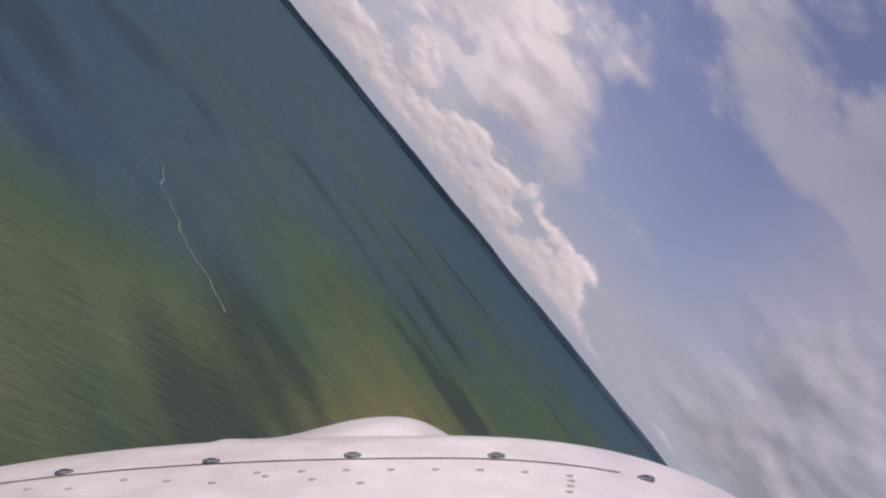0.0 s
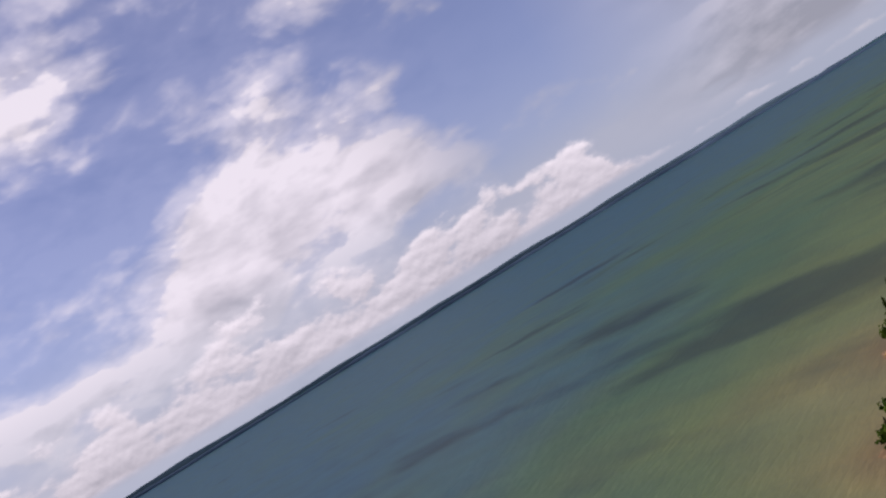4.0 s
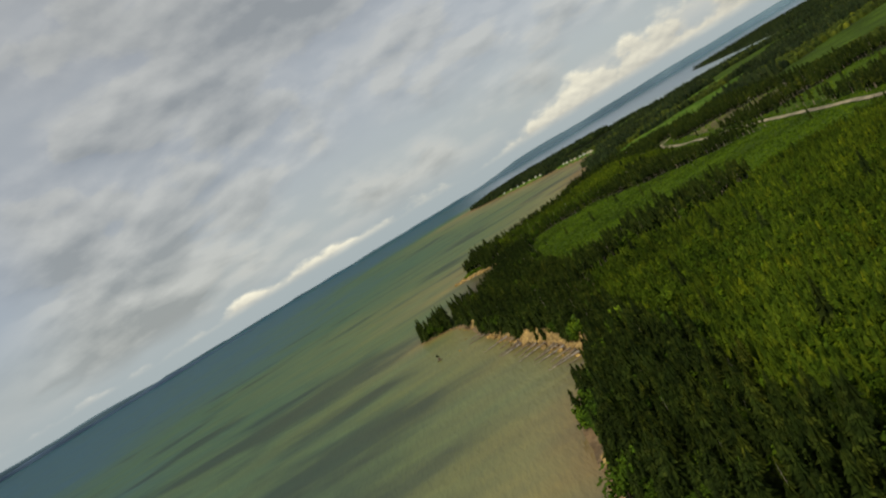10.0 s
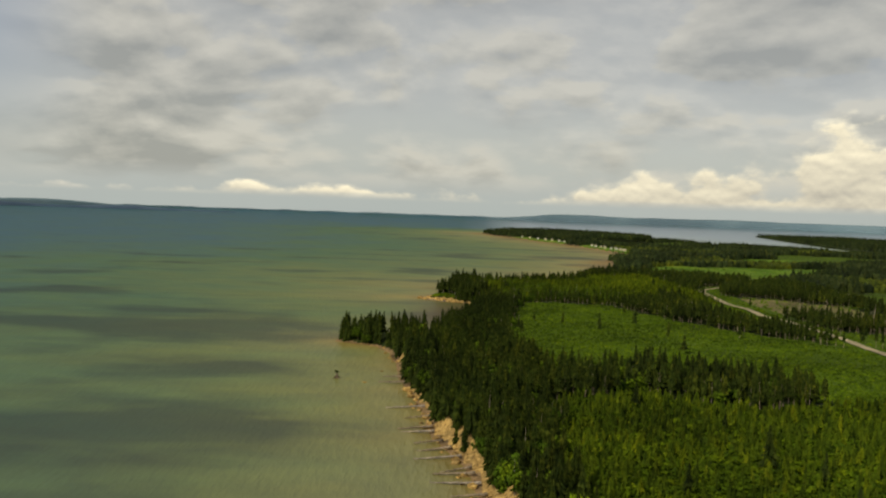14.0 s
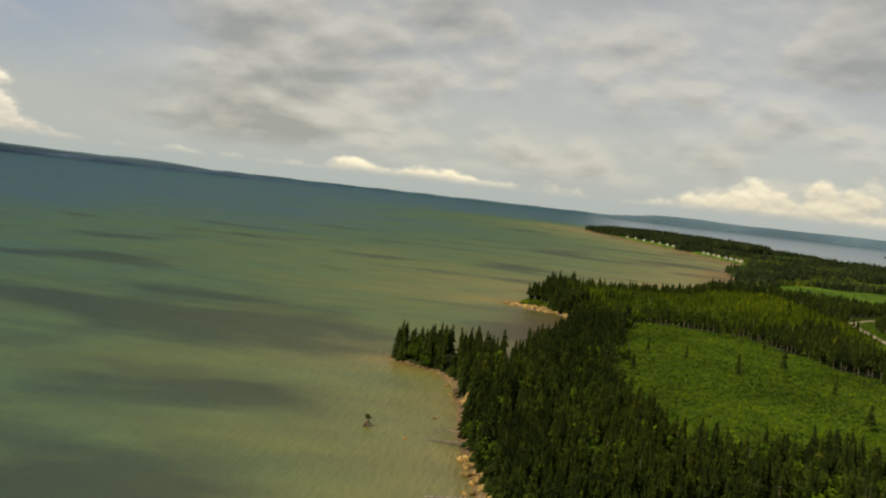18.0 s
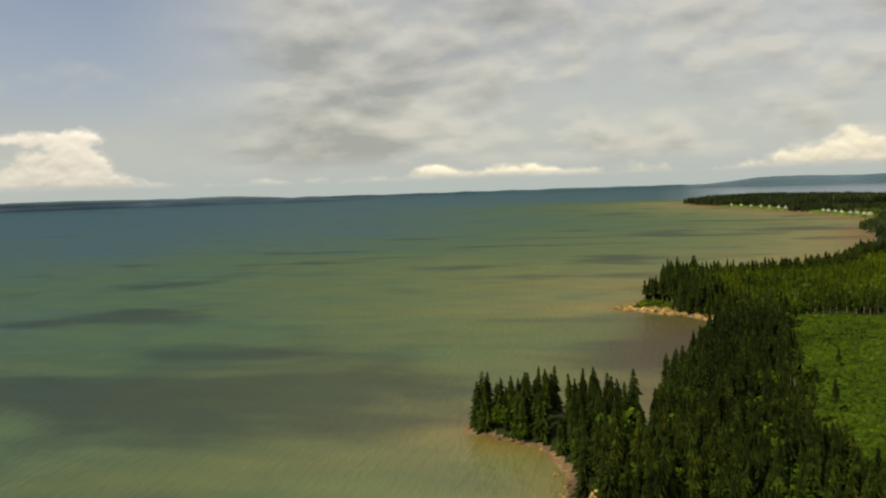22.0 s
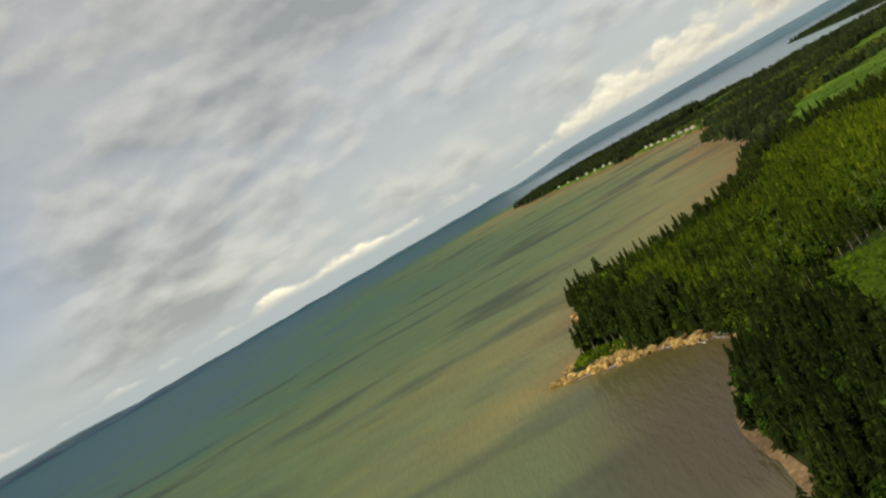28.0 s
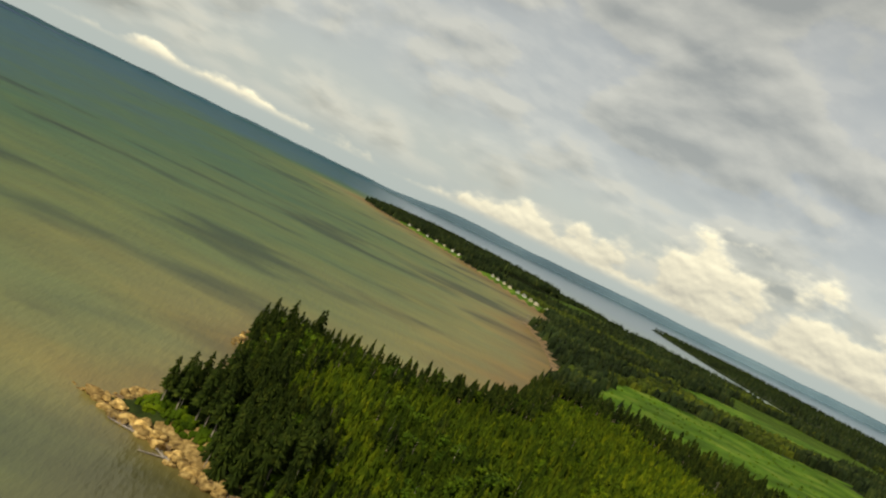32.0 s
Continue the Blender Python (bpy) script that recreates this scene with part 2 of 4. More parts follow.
def two_scale(name, dark, mid, light, fine=1.0, coarse=0.05, rough=0.9, spec=0.2, relief=0.0, island=0.0):
    """A surface whose colour varies at two scales, and from piece to piece."""
    mat, nt, bsdf = material(name, rough, spec)
    a = ramp(nt, noise_node(nt, fine, 5), ((0.30, dark), (0.52, mid), (0.72, light)))
    b = ramp(nt, noise_node(nt, coarse, 3), ((0.30, (0.55, 0.55, 0.55)), (0.70, (1.35, 1.3, 1.2))))
    col = blend(nt, 1.0, a, b, "MULTIPLY")
    if island:
        geo = nt.nodes.new("ShaderNodeNewGeometry")
        info = nt.nodes.new("ShaderNodeObjectInfo")
        both = nt.nodes.new("ShaderNodeMath")
        both.operation = "FRACT"
        plus = nt.nodes.new("ShaderNodeMath")
        nt.links.new(geo.outputs["Random Per Island"], plus.inputs[0])
        nt.links.new(info.outputs["Random"], plus.inputs[1])
        nt.links.new(plus.outputs[0], both.inputs[0])
        lo, hi = 1.0 - island, 1.0 + island
        c = ramp(nt, both.outputs[0], ((0.0, (lo, lo, lo)), (1.0, (hi, hi, hi * 0.9))))
        col = blend(nt, 1.0, col, c, "MULTIPLY")
    nt.links.new(col, bsdf.inputs["Base Color"])
    if relief:
        bump(nt, bsdf, noise_node(nt, fine * 2, 5), 0.6, relief)
    return mat


def foliage(name, dark, mid, light, fine=0.6, coarse=0.02, island=0.35):
    mat = two_scale(name, dark, mid, light, fine, coarse, 0.8, 0.05, 0.0, island)
    nt = mat.node_tree
    bsdf = nt.nodes["Principled BSDF"]
    # some plants are darker and bluer, some paler and yellower
    tone = nt.nodes.new("ShaderNodeAttribute")
    tone.attribute_name = "tone"
    plus = nt.nodes.new("ShaderNodeMath")
    plus.operation = "ADD"
    nt.links.new(tone.outputs["Fac"], plus.inputs[0])
    plus.inputs[1].default_value = 0.5
    plain = bsdf.inputs["Base Color"].links[0].from_socket
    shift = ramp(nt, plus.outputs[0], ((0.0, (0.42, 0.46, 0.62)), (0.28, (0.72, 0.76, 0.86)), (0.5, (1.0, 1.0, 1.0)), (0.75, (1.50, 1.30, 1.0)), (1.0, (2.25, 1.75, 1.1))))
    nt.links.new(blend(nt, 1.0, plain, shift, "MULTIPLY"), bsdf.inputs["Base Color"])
    return mat


CONIFER = foliage("conifer_needles", (0.0074, 0.0140, 0.0028), (0.0200, 0.0325, 0.0050), (0.0450, 0.0580, 0.0092), 0.5, 0.03, 0.30)
BROADLEAF = foliage("broadleaf_leaves", (0.020, 0.043, 0.0036), (0.043, 0.082, 0.0060), (0.080, 0.122, 0.0105))
YOUNG = foliage("young_conifer_needles", (0.020, 0.038, 0.0030), (0.046, 0.074, 0.0048), (0.082, 0.110, 0.008), 0.2, 0.02, 0.22)
SHRUB = foliage("shrub_leaves", (0.022, 0.043, 0.0025), (0.050, 0.088, 0.0044), (0.088, 0.132, 0.007), 0.14, 0.015, 0.16)
BARK = two_scale("bark", (0.06, 0.045, 0.03), (0.13, 0.10, 0.07), (0.22, 0.18, 0.13), 1.5, 0.2, 0.95, 0.1, 0.02)
DRIFTWOOD = two_scale("driftwood", (0.10, 0.08, 0.06), (0.20, 0.165, 0.125), (0.34, 0.29, 0.23), 1.2, 0.2, 0.9, 0.15, 0.02)
SNAGWOOD = two_scale("weathered_wood", (0.12, 0.105, 0.09), (0.25, 0.22, 0.19), (0.40, 0.36, 0.32), 1.2, 0.2, 0.9, 0.15, 0.02)
ROCK = two_scale("sandstone", (0.09, 0.052, 0.018), (0.30, 0.20, 0.075), (0.52, 0.38, 0.17), 0.7, 0.10, 0.92, 0.2, 0.10, 0.45)
SAND = two_scale("beach_sand", (0.10, 0.066, 0.032), (0.175, 0.118, 0.060), (0.27, 0.195, 0.11), 0.5, 0.05, 0.9, 0.2, 0.03)
MEADOW = two_scale("meadow_grass", (0.022, 0.044, 0.0040), (0.046, 0.084, 0.0058), (0.080, 0.120, 0.010), 0.35, 0.02, 0.9, 0.05, 0.12)
HAY = two_scale("bright_field_grass", (0.042, 0.092, 0.007), (0.066, 0.135, 0.010), (0.120, 0.155, 0.026), 0.03, 0.015, 0.9, 0.05, 0.05)
FLOOR = two_scale("forest_floor", (0.009, 0.015, 0.004), (0.018, 0.028, 0.006), (0.031, 0.044, 0.011), 0.30, 0.03, 0.95, 0.1, 0.12)
DIRT = two_scale("gravel_road", (0.16, 0.14, 0.09), (0.27, 0.235, 0.16), (0.36, 0.32, 0.24), 0.6, 0.05, 0.95, 0.15, 0.02)
BROWN = two_scale("cut_over_ground", (0.06, 0.055, 0.025), (0.11, 0.10, 0.045), (0.17, 0.155, 0.075), 0.25, 0.03, 0.95, 0.1, 0.12)
FARWOOD = foliage("distant_woods", (0.0095, 0.0170, 0.0062), (0.0180, 0.0290, 0.0098), (0.0320, 0.0450, 0.0150), 0.06, 0.008, 0.3)
FARLEAF = foliage("distant_leafy_woods", (0.020, 0.032, 0.0055), (0.038, 0.055, 0.008), (0.065, 0.082, 0.014), 0.06, 0.008, 0.35)
# haze of the distance put into both colours as blue
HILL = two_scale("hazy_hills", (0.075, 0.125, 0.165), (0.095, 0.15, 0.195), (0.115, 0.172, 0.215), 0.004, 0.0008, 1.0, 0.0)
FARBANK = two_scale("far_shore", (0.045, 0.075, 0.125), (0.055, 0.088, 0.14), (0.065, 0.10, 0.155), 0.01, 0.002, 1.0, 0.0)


def water_material():
    mat, nt, bsdf = material("silty_water", 0.40, 0.12)

    def attribute(name):
        n = nt.nodes.new("ShaderNodeAttribute")
        n.attribute_name = name
        return n.outputs["Fac"]

    def plus(a, k, b):
        n = nt.nodes.new("ShaderNodeMath")
        n.operation = "MULTIPLY_ADD"
        nt.links.new(a, n.inputs[0])
        n.inputs[1].default_value = k
        nt.links.new(b, n.inputs[2])
        return n.outputs[0]

    silt = plus(noise_node(nt, 0.005, 5, 0.6, (1, 0.8, 1), 0.25), 0.34, attribute("silt"))
    base = ramp(nt, silt, ((0.12, (0.026, 0.072, 0.096)), (0.32, (0.045, 0.091, 0.035)), (0.52, (0.092, 0.120, 0.032)),
                           (0.78, (0.174, 0.155, 0.046)), (1.0, (0.180, 0.118, 0.030))))
    # streaks of cloud shade put into the water's colour
    cloud_shade = plus(noise_node(nt, 0.0068, 5, 0.52, (0.75, 1.45, 1), 0.25), 1.0, attribute("cloud_shade"))
    cloud_shade = ramp(nt, cloud_shade, ((0.53, (1, 1, 1)), (0.66, (0.42, 0.44, 0.47))))
    fine = ramp(nt, noise_node(nt, 0.03, 5, 0.55, (0.8, 1.4, 1), 0.3), ((0.32, (0.84, 0.85, 0.87)), (0.70, (1.14, 1.13, 1.08))))
    col = blend(nt, 1.0, blend(nt, 1.0, base, cloud_shade, "MULTIPLY"), fine, "MULTIPLY")
    hue = ramp(nt, noise_node(nt, 0.011, 4, 0.5, (0.8, 1.5, 1), 0.3), ((0.36, (0.88, 1.0, 1.05)), (0.64, (1.05, 1.0, 0.84))))
    col = blend(nt, 1.0, col, hue, "MULTIPLY")
    # brown inshore water, and the cove's shade painted as dark brown
    col = blend(nt, attribute("brown_and_shade"), col, (0.060, 0.040, 0.011))
    # murky body colour with a weak, broad gloss of the choppy surface
    body = nt.nodes.new("ShaderNodeBsdfDiffuse")
    nt.links.new(col, body.inputs["Color"])
    gloss = nt.nodes.new("ShaderNodeBsdfGlossy")
    gloss.inputs["Roughness"].default_value = 0.30
    gloss.inputs["Color"].default_value = (0.9, 0.95, 1.0, 1.0)
    mixed = nt.nodes.new("ShaderNodeMixShader")
    slant = nt.nodes.new("ShaderNodeFresnel")
    slant.inputs["IOR"].default_value = 1.33
    calm = nt.nodes.new("ShaderNodeMath")
    calm.operation = "MULTIPLY_ADD"
    nt.links.new(attribute("calm"), calm.inputs[0])
    calm.inputs[1].default_value, calm.inputs[2].default_value = 0.55, 0.10
    share = nt.nodes.new("ShaderNodeMath")
    share.operation = "MULTIPLY_ADD"
    nt.links.new(slant.outputs[0], share.inputs[0])
    nt.links.new(calm.outputs[0], share.inputs[1])
    share.inputs[2].default_value = 0.014
    nt.links.new(share.outputs[0], mixed.inputs[0])
    nt.links.new(body.outputs[0], mixed.inputs[1])
    nt.links.new(gloss.outputs[0], mixed.inputs[2])
    ripple = nt.nodes.new("ShaderNodeBump")
    ripple.inputs["Strength"].default_value, ripple.inputs["Distance"].default_value = 0.9, 1.1
    nt.links.new(noise_node(nt, 0.30, 3, 0.6, (1.0, 0.24, 1), 0.12), ripple.inputs["Height"])
    for n in (body, gloss):
        nt.links.new(ripple.outputs[0], n.inputs["Normal"])
    nt.links.new(mixed.outputs[0], nt.nodes["Material Output"].inputs["Surface"])
    nt.nodes.remove(bsdf)
    return mat


def plain_paint(name, col, rough=0.6):
    mat, nt, bsdf = material(name, rough, 0.3)
    nt.links.new(ramp(nt, noise_node(nt, 0.8, 4), ((0.3, tuple(c * 0.85 for c in col)), (0.7, col))), bsdf.inputs["Base Color"])
    return mat


WATER = water_material()


# the lie of the land ----------------------------------------------------------
HUB = np.array((0.0, 200.0))       # middle of the flight
NEAR = 2000.0                      # beyond this the distance is drawn in, down to the rim
SPAN = 2400.0
EYE_LEVEL = 92.0


def drawn_in(p):
    """Keeps the bearing from HUB, and the height over it as an angle, while far distances are shortened."""
    p = np.array(p, float)
    d = p[:, :2] - HUB
    far = np.hypot(d[:, 0], d[:, 1]) + 1e-6
    near = np.where(far > NEAR, NEAR + SPAN * (1 - np.exp(-np.maximum(far - NEAR, 0) / SPAN)), far)
    k = near / far
    p[:, :2] = HUB + d * k[:, None]
    p[:, 2] = EYE_LEVEL + (p[:, 2] - EYE_LEVEL) * k
    return p


SHORE_SOUTH = [(1800, -520), (700, -400), (300, -330), (120, -265), (40, -210), (-8, -172), (-22, -140), (-40, -122), (-36, -106), (-14, -92), (-16, -72), (-27, -58),
               (-38, -61), (-47, -52), (-60, -53), (-62, -46), (-53, -38), (-38, -31), (-20, -24), (-2, -13), (10, 5), (17, 28), (16, 50), (11, 64), (6, 82),
               (-1, 100), (-5, 128), (-4, 160), (-3, 196), (5, 240), (12, 262), (20, 290), (14, 312), (7, 357)]
SHORE_MIDDLE = [(-7, 400), (-10, 435), (-27, 515), (-33, 566), (-40, 606), (-50, 632), (-64, 640), (-80, 649), (-81, 660), (-70, 674), (-52, 680),
                (-34, 668), (-14, 655), (8, 650), (22, 660), (14, 671), (-8, 680), (-12, 700), (-8, 728), (2, 748), (4, 790), (6, 818),
                (14, 845), (30, 872), (34, 886), (26, 902), (16, 932), (-6, 946), (-22, 960)]
SHORE_NORTH = [(-37, 968), (-27, 984), (-14, 1004), (-9, 1022), (-10, 1060), (-8, 1098), (-9, 1126), (-2, 1140), (34, 1150), (86, 1166), (118, 1196), (154, 1248), (192, 1366), (238, 1466), (262, 1562),
               (288, 1715), (302, 1850), (300, 1890), (330, 1915), (380, 2010), (412, 2240), (388, 2420), (362, 2600), (318, 2850), (262, 3050),
               (205, 3330), (130, 3650), (88, 3920), (105, 3990), (190, 3960)]
SHORE_LAGOON = [(420, 3880), (640, 3600), (800, 3330), (880, 3050), (1040, 2900), (1150, 2650), (1260, 2520), (1500, 2400), (2000, 2300), (3800, 2100),
                (3800, -560)]
LAND = np.array(SHORE_SOUTH + SHORE_MIDDLE + SHORE_NORTH + SHORE_LAGOON, float)


def crinkled(poly, step=6.0, amount=2.2):
    """The plan's outline in short steps, with small coves and knobs."""
    out = []
    for i in range(len(poly)):
        a, b = poly[i], poly[(i + 1) % len(poly)]
        n = max(1, min(60, int(np.hypot(*(b - a)) / step)))
        for k in range(n):
            p = a + (b - a) * k / n
            w = amount if np.hypot(*(b - a)) < 400 else 0
            out.append((p[0] + w * noise.noise((p[0] * 0.09, p[1] * 0.09, 1.7)), p[1] + w * noise.noise((p[0] * 0.09, p[1] * 0.09, 8.2))))
    return np.array(out)


OUTLINE = crinkled(LAND)


def inside(p, poly):
    x, y = p[:, 0], p[:, 1]
    hit = np.zeros(len(p), bool)
    for i in range(len(poly)):
        (x0, y0), (x1, y1) = poly[i], poly[(i + 1) % len(poly)]
        if y0 == y1:
            continue
        c = (y0 > y) != (y1 > y)
        hit ^= c & (x < (x1 - x0) * (y - y0) / (y1 - y0) + x0)
    return hit


def to_shore(p, poly=None):
    poly = OUTLINE if poly is None else poly
    best = np.full(len(p), 1e9)
    for i in range(len(poly)):
        a, b = poly[i], poly[(i + 1) % len(poly)]
        ab = b - a
        if ab @ ab < 1e-9:
            continue
        t = np.clip(((p - a) @ ab) / (ab @ ab), 0, 1)
        q = p - a - t[:, None] * ab
        best = np.minimum(best, q[:, 0] ** 2 + q[:, 1] ** 2)
    return np.sqrt(best)


def wave(x, y, s, seed=0.0):
    """Cheap smooth relief in -1..1."""
    return (np.sin(x * s + 1.3 * np.sin(y * s * 0.7 + seed) + seed) + np.sin(y * s * 1.1 + 1.7 * np.sin(x * s * 0.6 + seed * 2) + 2 * seed)) * 0.5


def lawns(x, y, d):
    """The open strip on which the shore houses stand."""
    return (d < 40) & (x < 480) & ((y > 2270) & (y < 2680) | (y > 2850) & (y < 3400))


def cliff_share(x, y):
    """Where the bank is a bare cliff (1) or a low beach (0)."""
    s = np.zeros(len(x))
    for cx, cy, r in ((16, 290, 50), (2, 370, 45), (-5, 415, 40), (-18, 470, 45), (-30, 560, 40), (-44, -56, 13), (-2, 160, 30)):
        s = np.maximum(s, np.clip(1.6 - np.hypot(x - cx, y - cy) / r * 1.3, 0, 1))
    return np.maximum(s, 0.14 * np.exp(-(((x + 5) / 45) ** 2 + ((y - 950) / 40) ** 2)))


def ground_height(x, y, d):
    """Height over the water at d metres from the shore (negative: out at sea)."""
    c = 0.35 + 0.65 * cliff_share(x, y)
    beach = 0.25 + 0.14 * np.minimum(d, 4.0)
    t = np.clip((d - 2.5) / (5.0 + 9.0 * (1 - c)), 0, 1)
    bank = (2.8 + 3.6 * c) * t * t * (3 - 2 * t)
    inland = 4.0 * np.clip((d - 10) / 90, 0, 1) + np.clip(d / 60, 0, 1) * (1.6 * wave(x, y, 0.018, 0.4) + 0.7 * wave(x, y, 0.06, 2.0))
    z = beach + bank + inland + 0.25 * wave(x, y, 0.35, 1.0) * np.clip(d / 3, 0, 1)
    return np.where(d > 0, z, np.maximum(0.25 + d * 0.22, -3.0))


CLEARINGS = {
    "big": [(66, 893), (44, 760), (36, 671), (30, 622), (39, 557), (54, 510), (101, 512), (200, 492), (262, 540), (262, 640), (194, 733), (140, 868), (118, 872)],
    "young": [(46, 440), (36, 300), (44, 234), (44, 180), (40, 130), (50, 60), (60, -60), (260, -60), (262, 430), (205, 455), (140, 430), (90, 452)],
    "north": [(200, 1311), (152, 1190), (80, 1125), (56, 1090), (80, 1045), (118, 985), (180, 948), (262, 938), (262, 1260), (250, 1300)],
    "field": [(349, 1600), (270, 1440), (244, 1372), (258, 1322), (402, 1275), (490, 1350), (640, 1560), (700, 1690), (520, 1650)],
    "cove": [(22, 1000), (14, 1035), (20, 1085), (44, 1105), (52, 1050), (42, 1005)],
    "cutover": [(290, 1010), (290, 840), (330, 760), (400, 740), (400, 930), (340, 1000)],
    "east": [(292, 730), (292, 560), (500, 500), (520, 640), (400, 700)],
    "far_field": [(529, 1950), (536, 1803), (740, 1840), (900, 1900), (980, 2040), (679, 2050)],
    "glade": [(27, 936), (30, 985), (38, 1012), (58, 988), (57, 952), (42, 930)],
    "bend": [(262, 1020), (290, 1020), (300, 1070), (350, 1130), (470, 1300), (545, 1430), (500, 1430), (410, 1290), (318, 1160), (275, 1090)],
    "gap": [(172, 395), (268, 395), (268, 560), (205, 505), (172, 505)],
    "lane": [(262, 1020), (226, 935), (214, 880), (228, 770), (262, 650), (262, 440), (252, 380), (252, 300), (290, 300), (290, 1040)],
}
CLEARINGS = {k: np.array(v, float) for k, v in CLEARINGS.items()}


def mesh_object(name, verts, faces, mats, smooth=False, slots=None):
    me = bpy.data.meshes.new(name)
    verts = np.asarray(verts, np.float32)
    faces = np.asarray(faces, np.int32)
    me.vertices.add(len(verts))
    me.vertices.foreach_set("co", verts.ravel())
    k = faces.shape[1]
    me.loops.add(faces.size)
    me.loops.foreach_set("vertex_index", faces.ravel())
    me.polygons.add(len(faces))
    me.polygons.foreach_set("loop_start", np.arange(0, faces.size, k, dtype=np.int32))
    for m in mats:
        me.materials.append(m)
    if slots is not None:
        me.polygons.foreach_set("material_index", np.asarray(slots, np.int32))
    me.polygons.foreach_set("use_smooth", np.full(len(faces), smooth))
    me.update(calc_edges=True)
    return new(name, me)


def grid_faces(nx, ny):
    i = np.arange(nx - 1)[None, :] + nx * np.arange(ny - 1)[:, None]
    i = i.ravel()
    return np.stack([i, i + 1, i + nx + 1, i + nx], 1)


def build_water():
    far = np.concatenate([np.arange(0, 1500, 25), np.arange(1500, 4000, 80), np.arange(4000, 18900, 740)])
    far[0] = 1.0
    n = 240
    a = np.linspace(0, 2 * math.pi, n + 1)
    x = HUB[0] + far[:, None] * np.cos(a)
    y = HUB[1] + far[:, None] * np.sin(a)
    p = np.stack([x.ravel(), y.ravel(), np.zeros(x.size)], 1)
    d = to_shore(p[:, :2], LAND)
    d[inside(p[:, :2], LAND)] = 0
    silt = 0.16 * np.exp(-d / 12) + 0.33 * np.exp(-d / 110) + 0.27 * np.exp(-d / 520)
    silt += 0.26 * np.exp(-d / 600) * np.clip((p[:, 1] - 850) / 500, 0, 1) - 0.02
    # clearer, deeper water off the southern shore
    south = np.clip((p[:, 1] + 235) / 120, 0.1, 1)
    silt = silt * south + 0.25 * (1 - south) * np.exp(-d / 1300)
    silt += 0.14 * np.exp(-d / 45) * np.clip((420 - p[:, 1]) / 150, 0, 1)
    silt -= 0.13 * np.clip((-p[:, 0] - 60) / 260, 0, 1) * np.clip((420 - p[:, 1]) / 300, 0, 1)
    silt -= 0.22 * np.clip((-60 - p[:, 1]) / 120, 0, 1) * np.clip((-p[:, 0] - 20) / 60, 0, 1)
    # where the painted cloud shade lies thickest over the water
    cloud_shade = np.zeros(len(p))
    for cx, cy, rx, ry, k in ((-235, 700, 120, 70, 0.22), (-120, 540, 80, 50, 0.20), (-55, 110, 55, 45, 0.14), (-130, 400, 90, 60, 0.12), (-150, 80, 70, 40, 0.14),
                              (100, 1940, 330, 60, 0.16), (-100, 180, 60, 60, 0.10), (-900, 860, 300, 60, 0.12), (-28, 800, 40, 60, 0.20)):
        cloud_shade = np.maximum(cloud_shade, k * np.exp(-(((p[:, 0] - cx) / rx) ** 2 + ((p[:, 1] - cy) / ry) ** 2)))
    cloud_shade += 0.09 * (1 - south) - 0.10 * np.clip((d - 350) / 700, 0, 1) * south
    silt -= 0.05 * np.clip((d - 350) / 700, 0, 1)
    ob = mesh_object("water", drawn_in(p), grid_faces(n + 1, len(far)), [WATER], True)
    # brown water of the cove, its shade put into the colour
    brown_and_shade = 0.95 * np.exp(-(((p[:, 0] - 8) / 46) ** 4 + ((p[:, 1] - 828) / 105) ** 4))
    # browner inshore water further south
    brown_and_shade = np.maximum(brown_and_shade, 0.60 * np.exp(-(((p[:, 0] - 4) / 42) ** 2 + ((p[:, 1] - 18) / 60) ** 2)))
    # the lagoon behind the spit lies sheltered
    bearing = np.degrees(np.arctan2(p[:, 0] - HUB[0], p[:, 1] - HUB[1]))
    calm = np.clip((bearing - 1.0) / 3.5, 0, 1) * np.where((p[:, 0] > 520) & (p[:, 1] > 2000) | (p[:, 1] > 4300), 1, 0)
    for key, values in (("silt", silt), ("cloud_shade", cloud_shade), ("calm", calm), ("brown_and_shade", brown_and_shade)):
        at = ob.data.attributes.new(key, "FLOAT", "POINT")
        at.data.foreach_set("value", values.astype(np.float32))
    return tagged(ob, "green-brown silty sea water with cloud-shade streaks painted dark into its colour", "water", kind="structure")


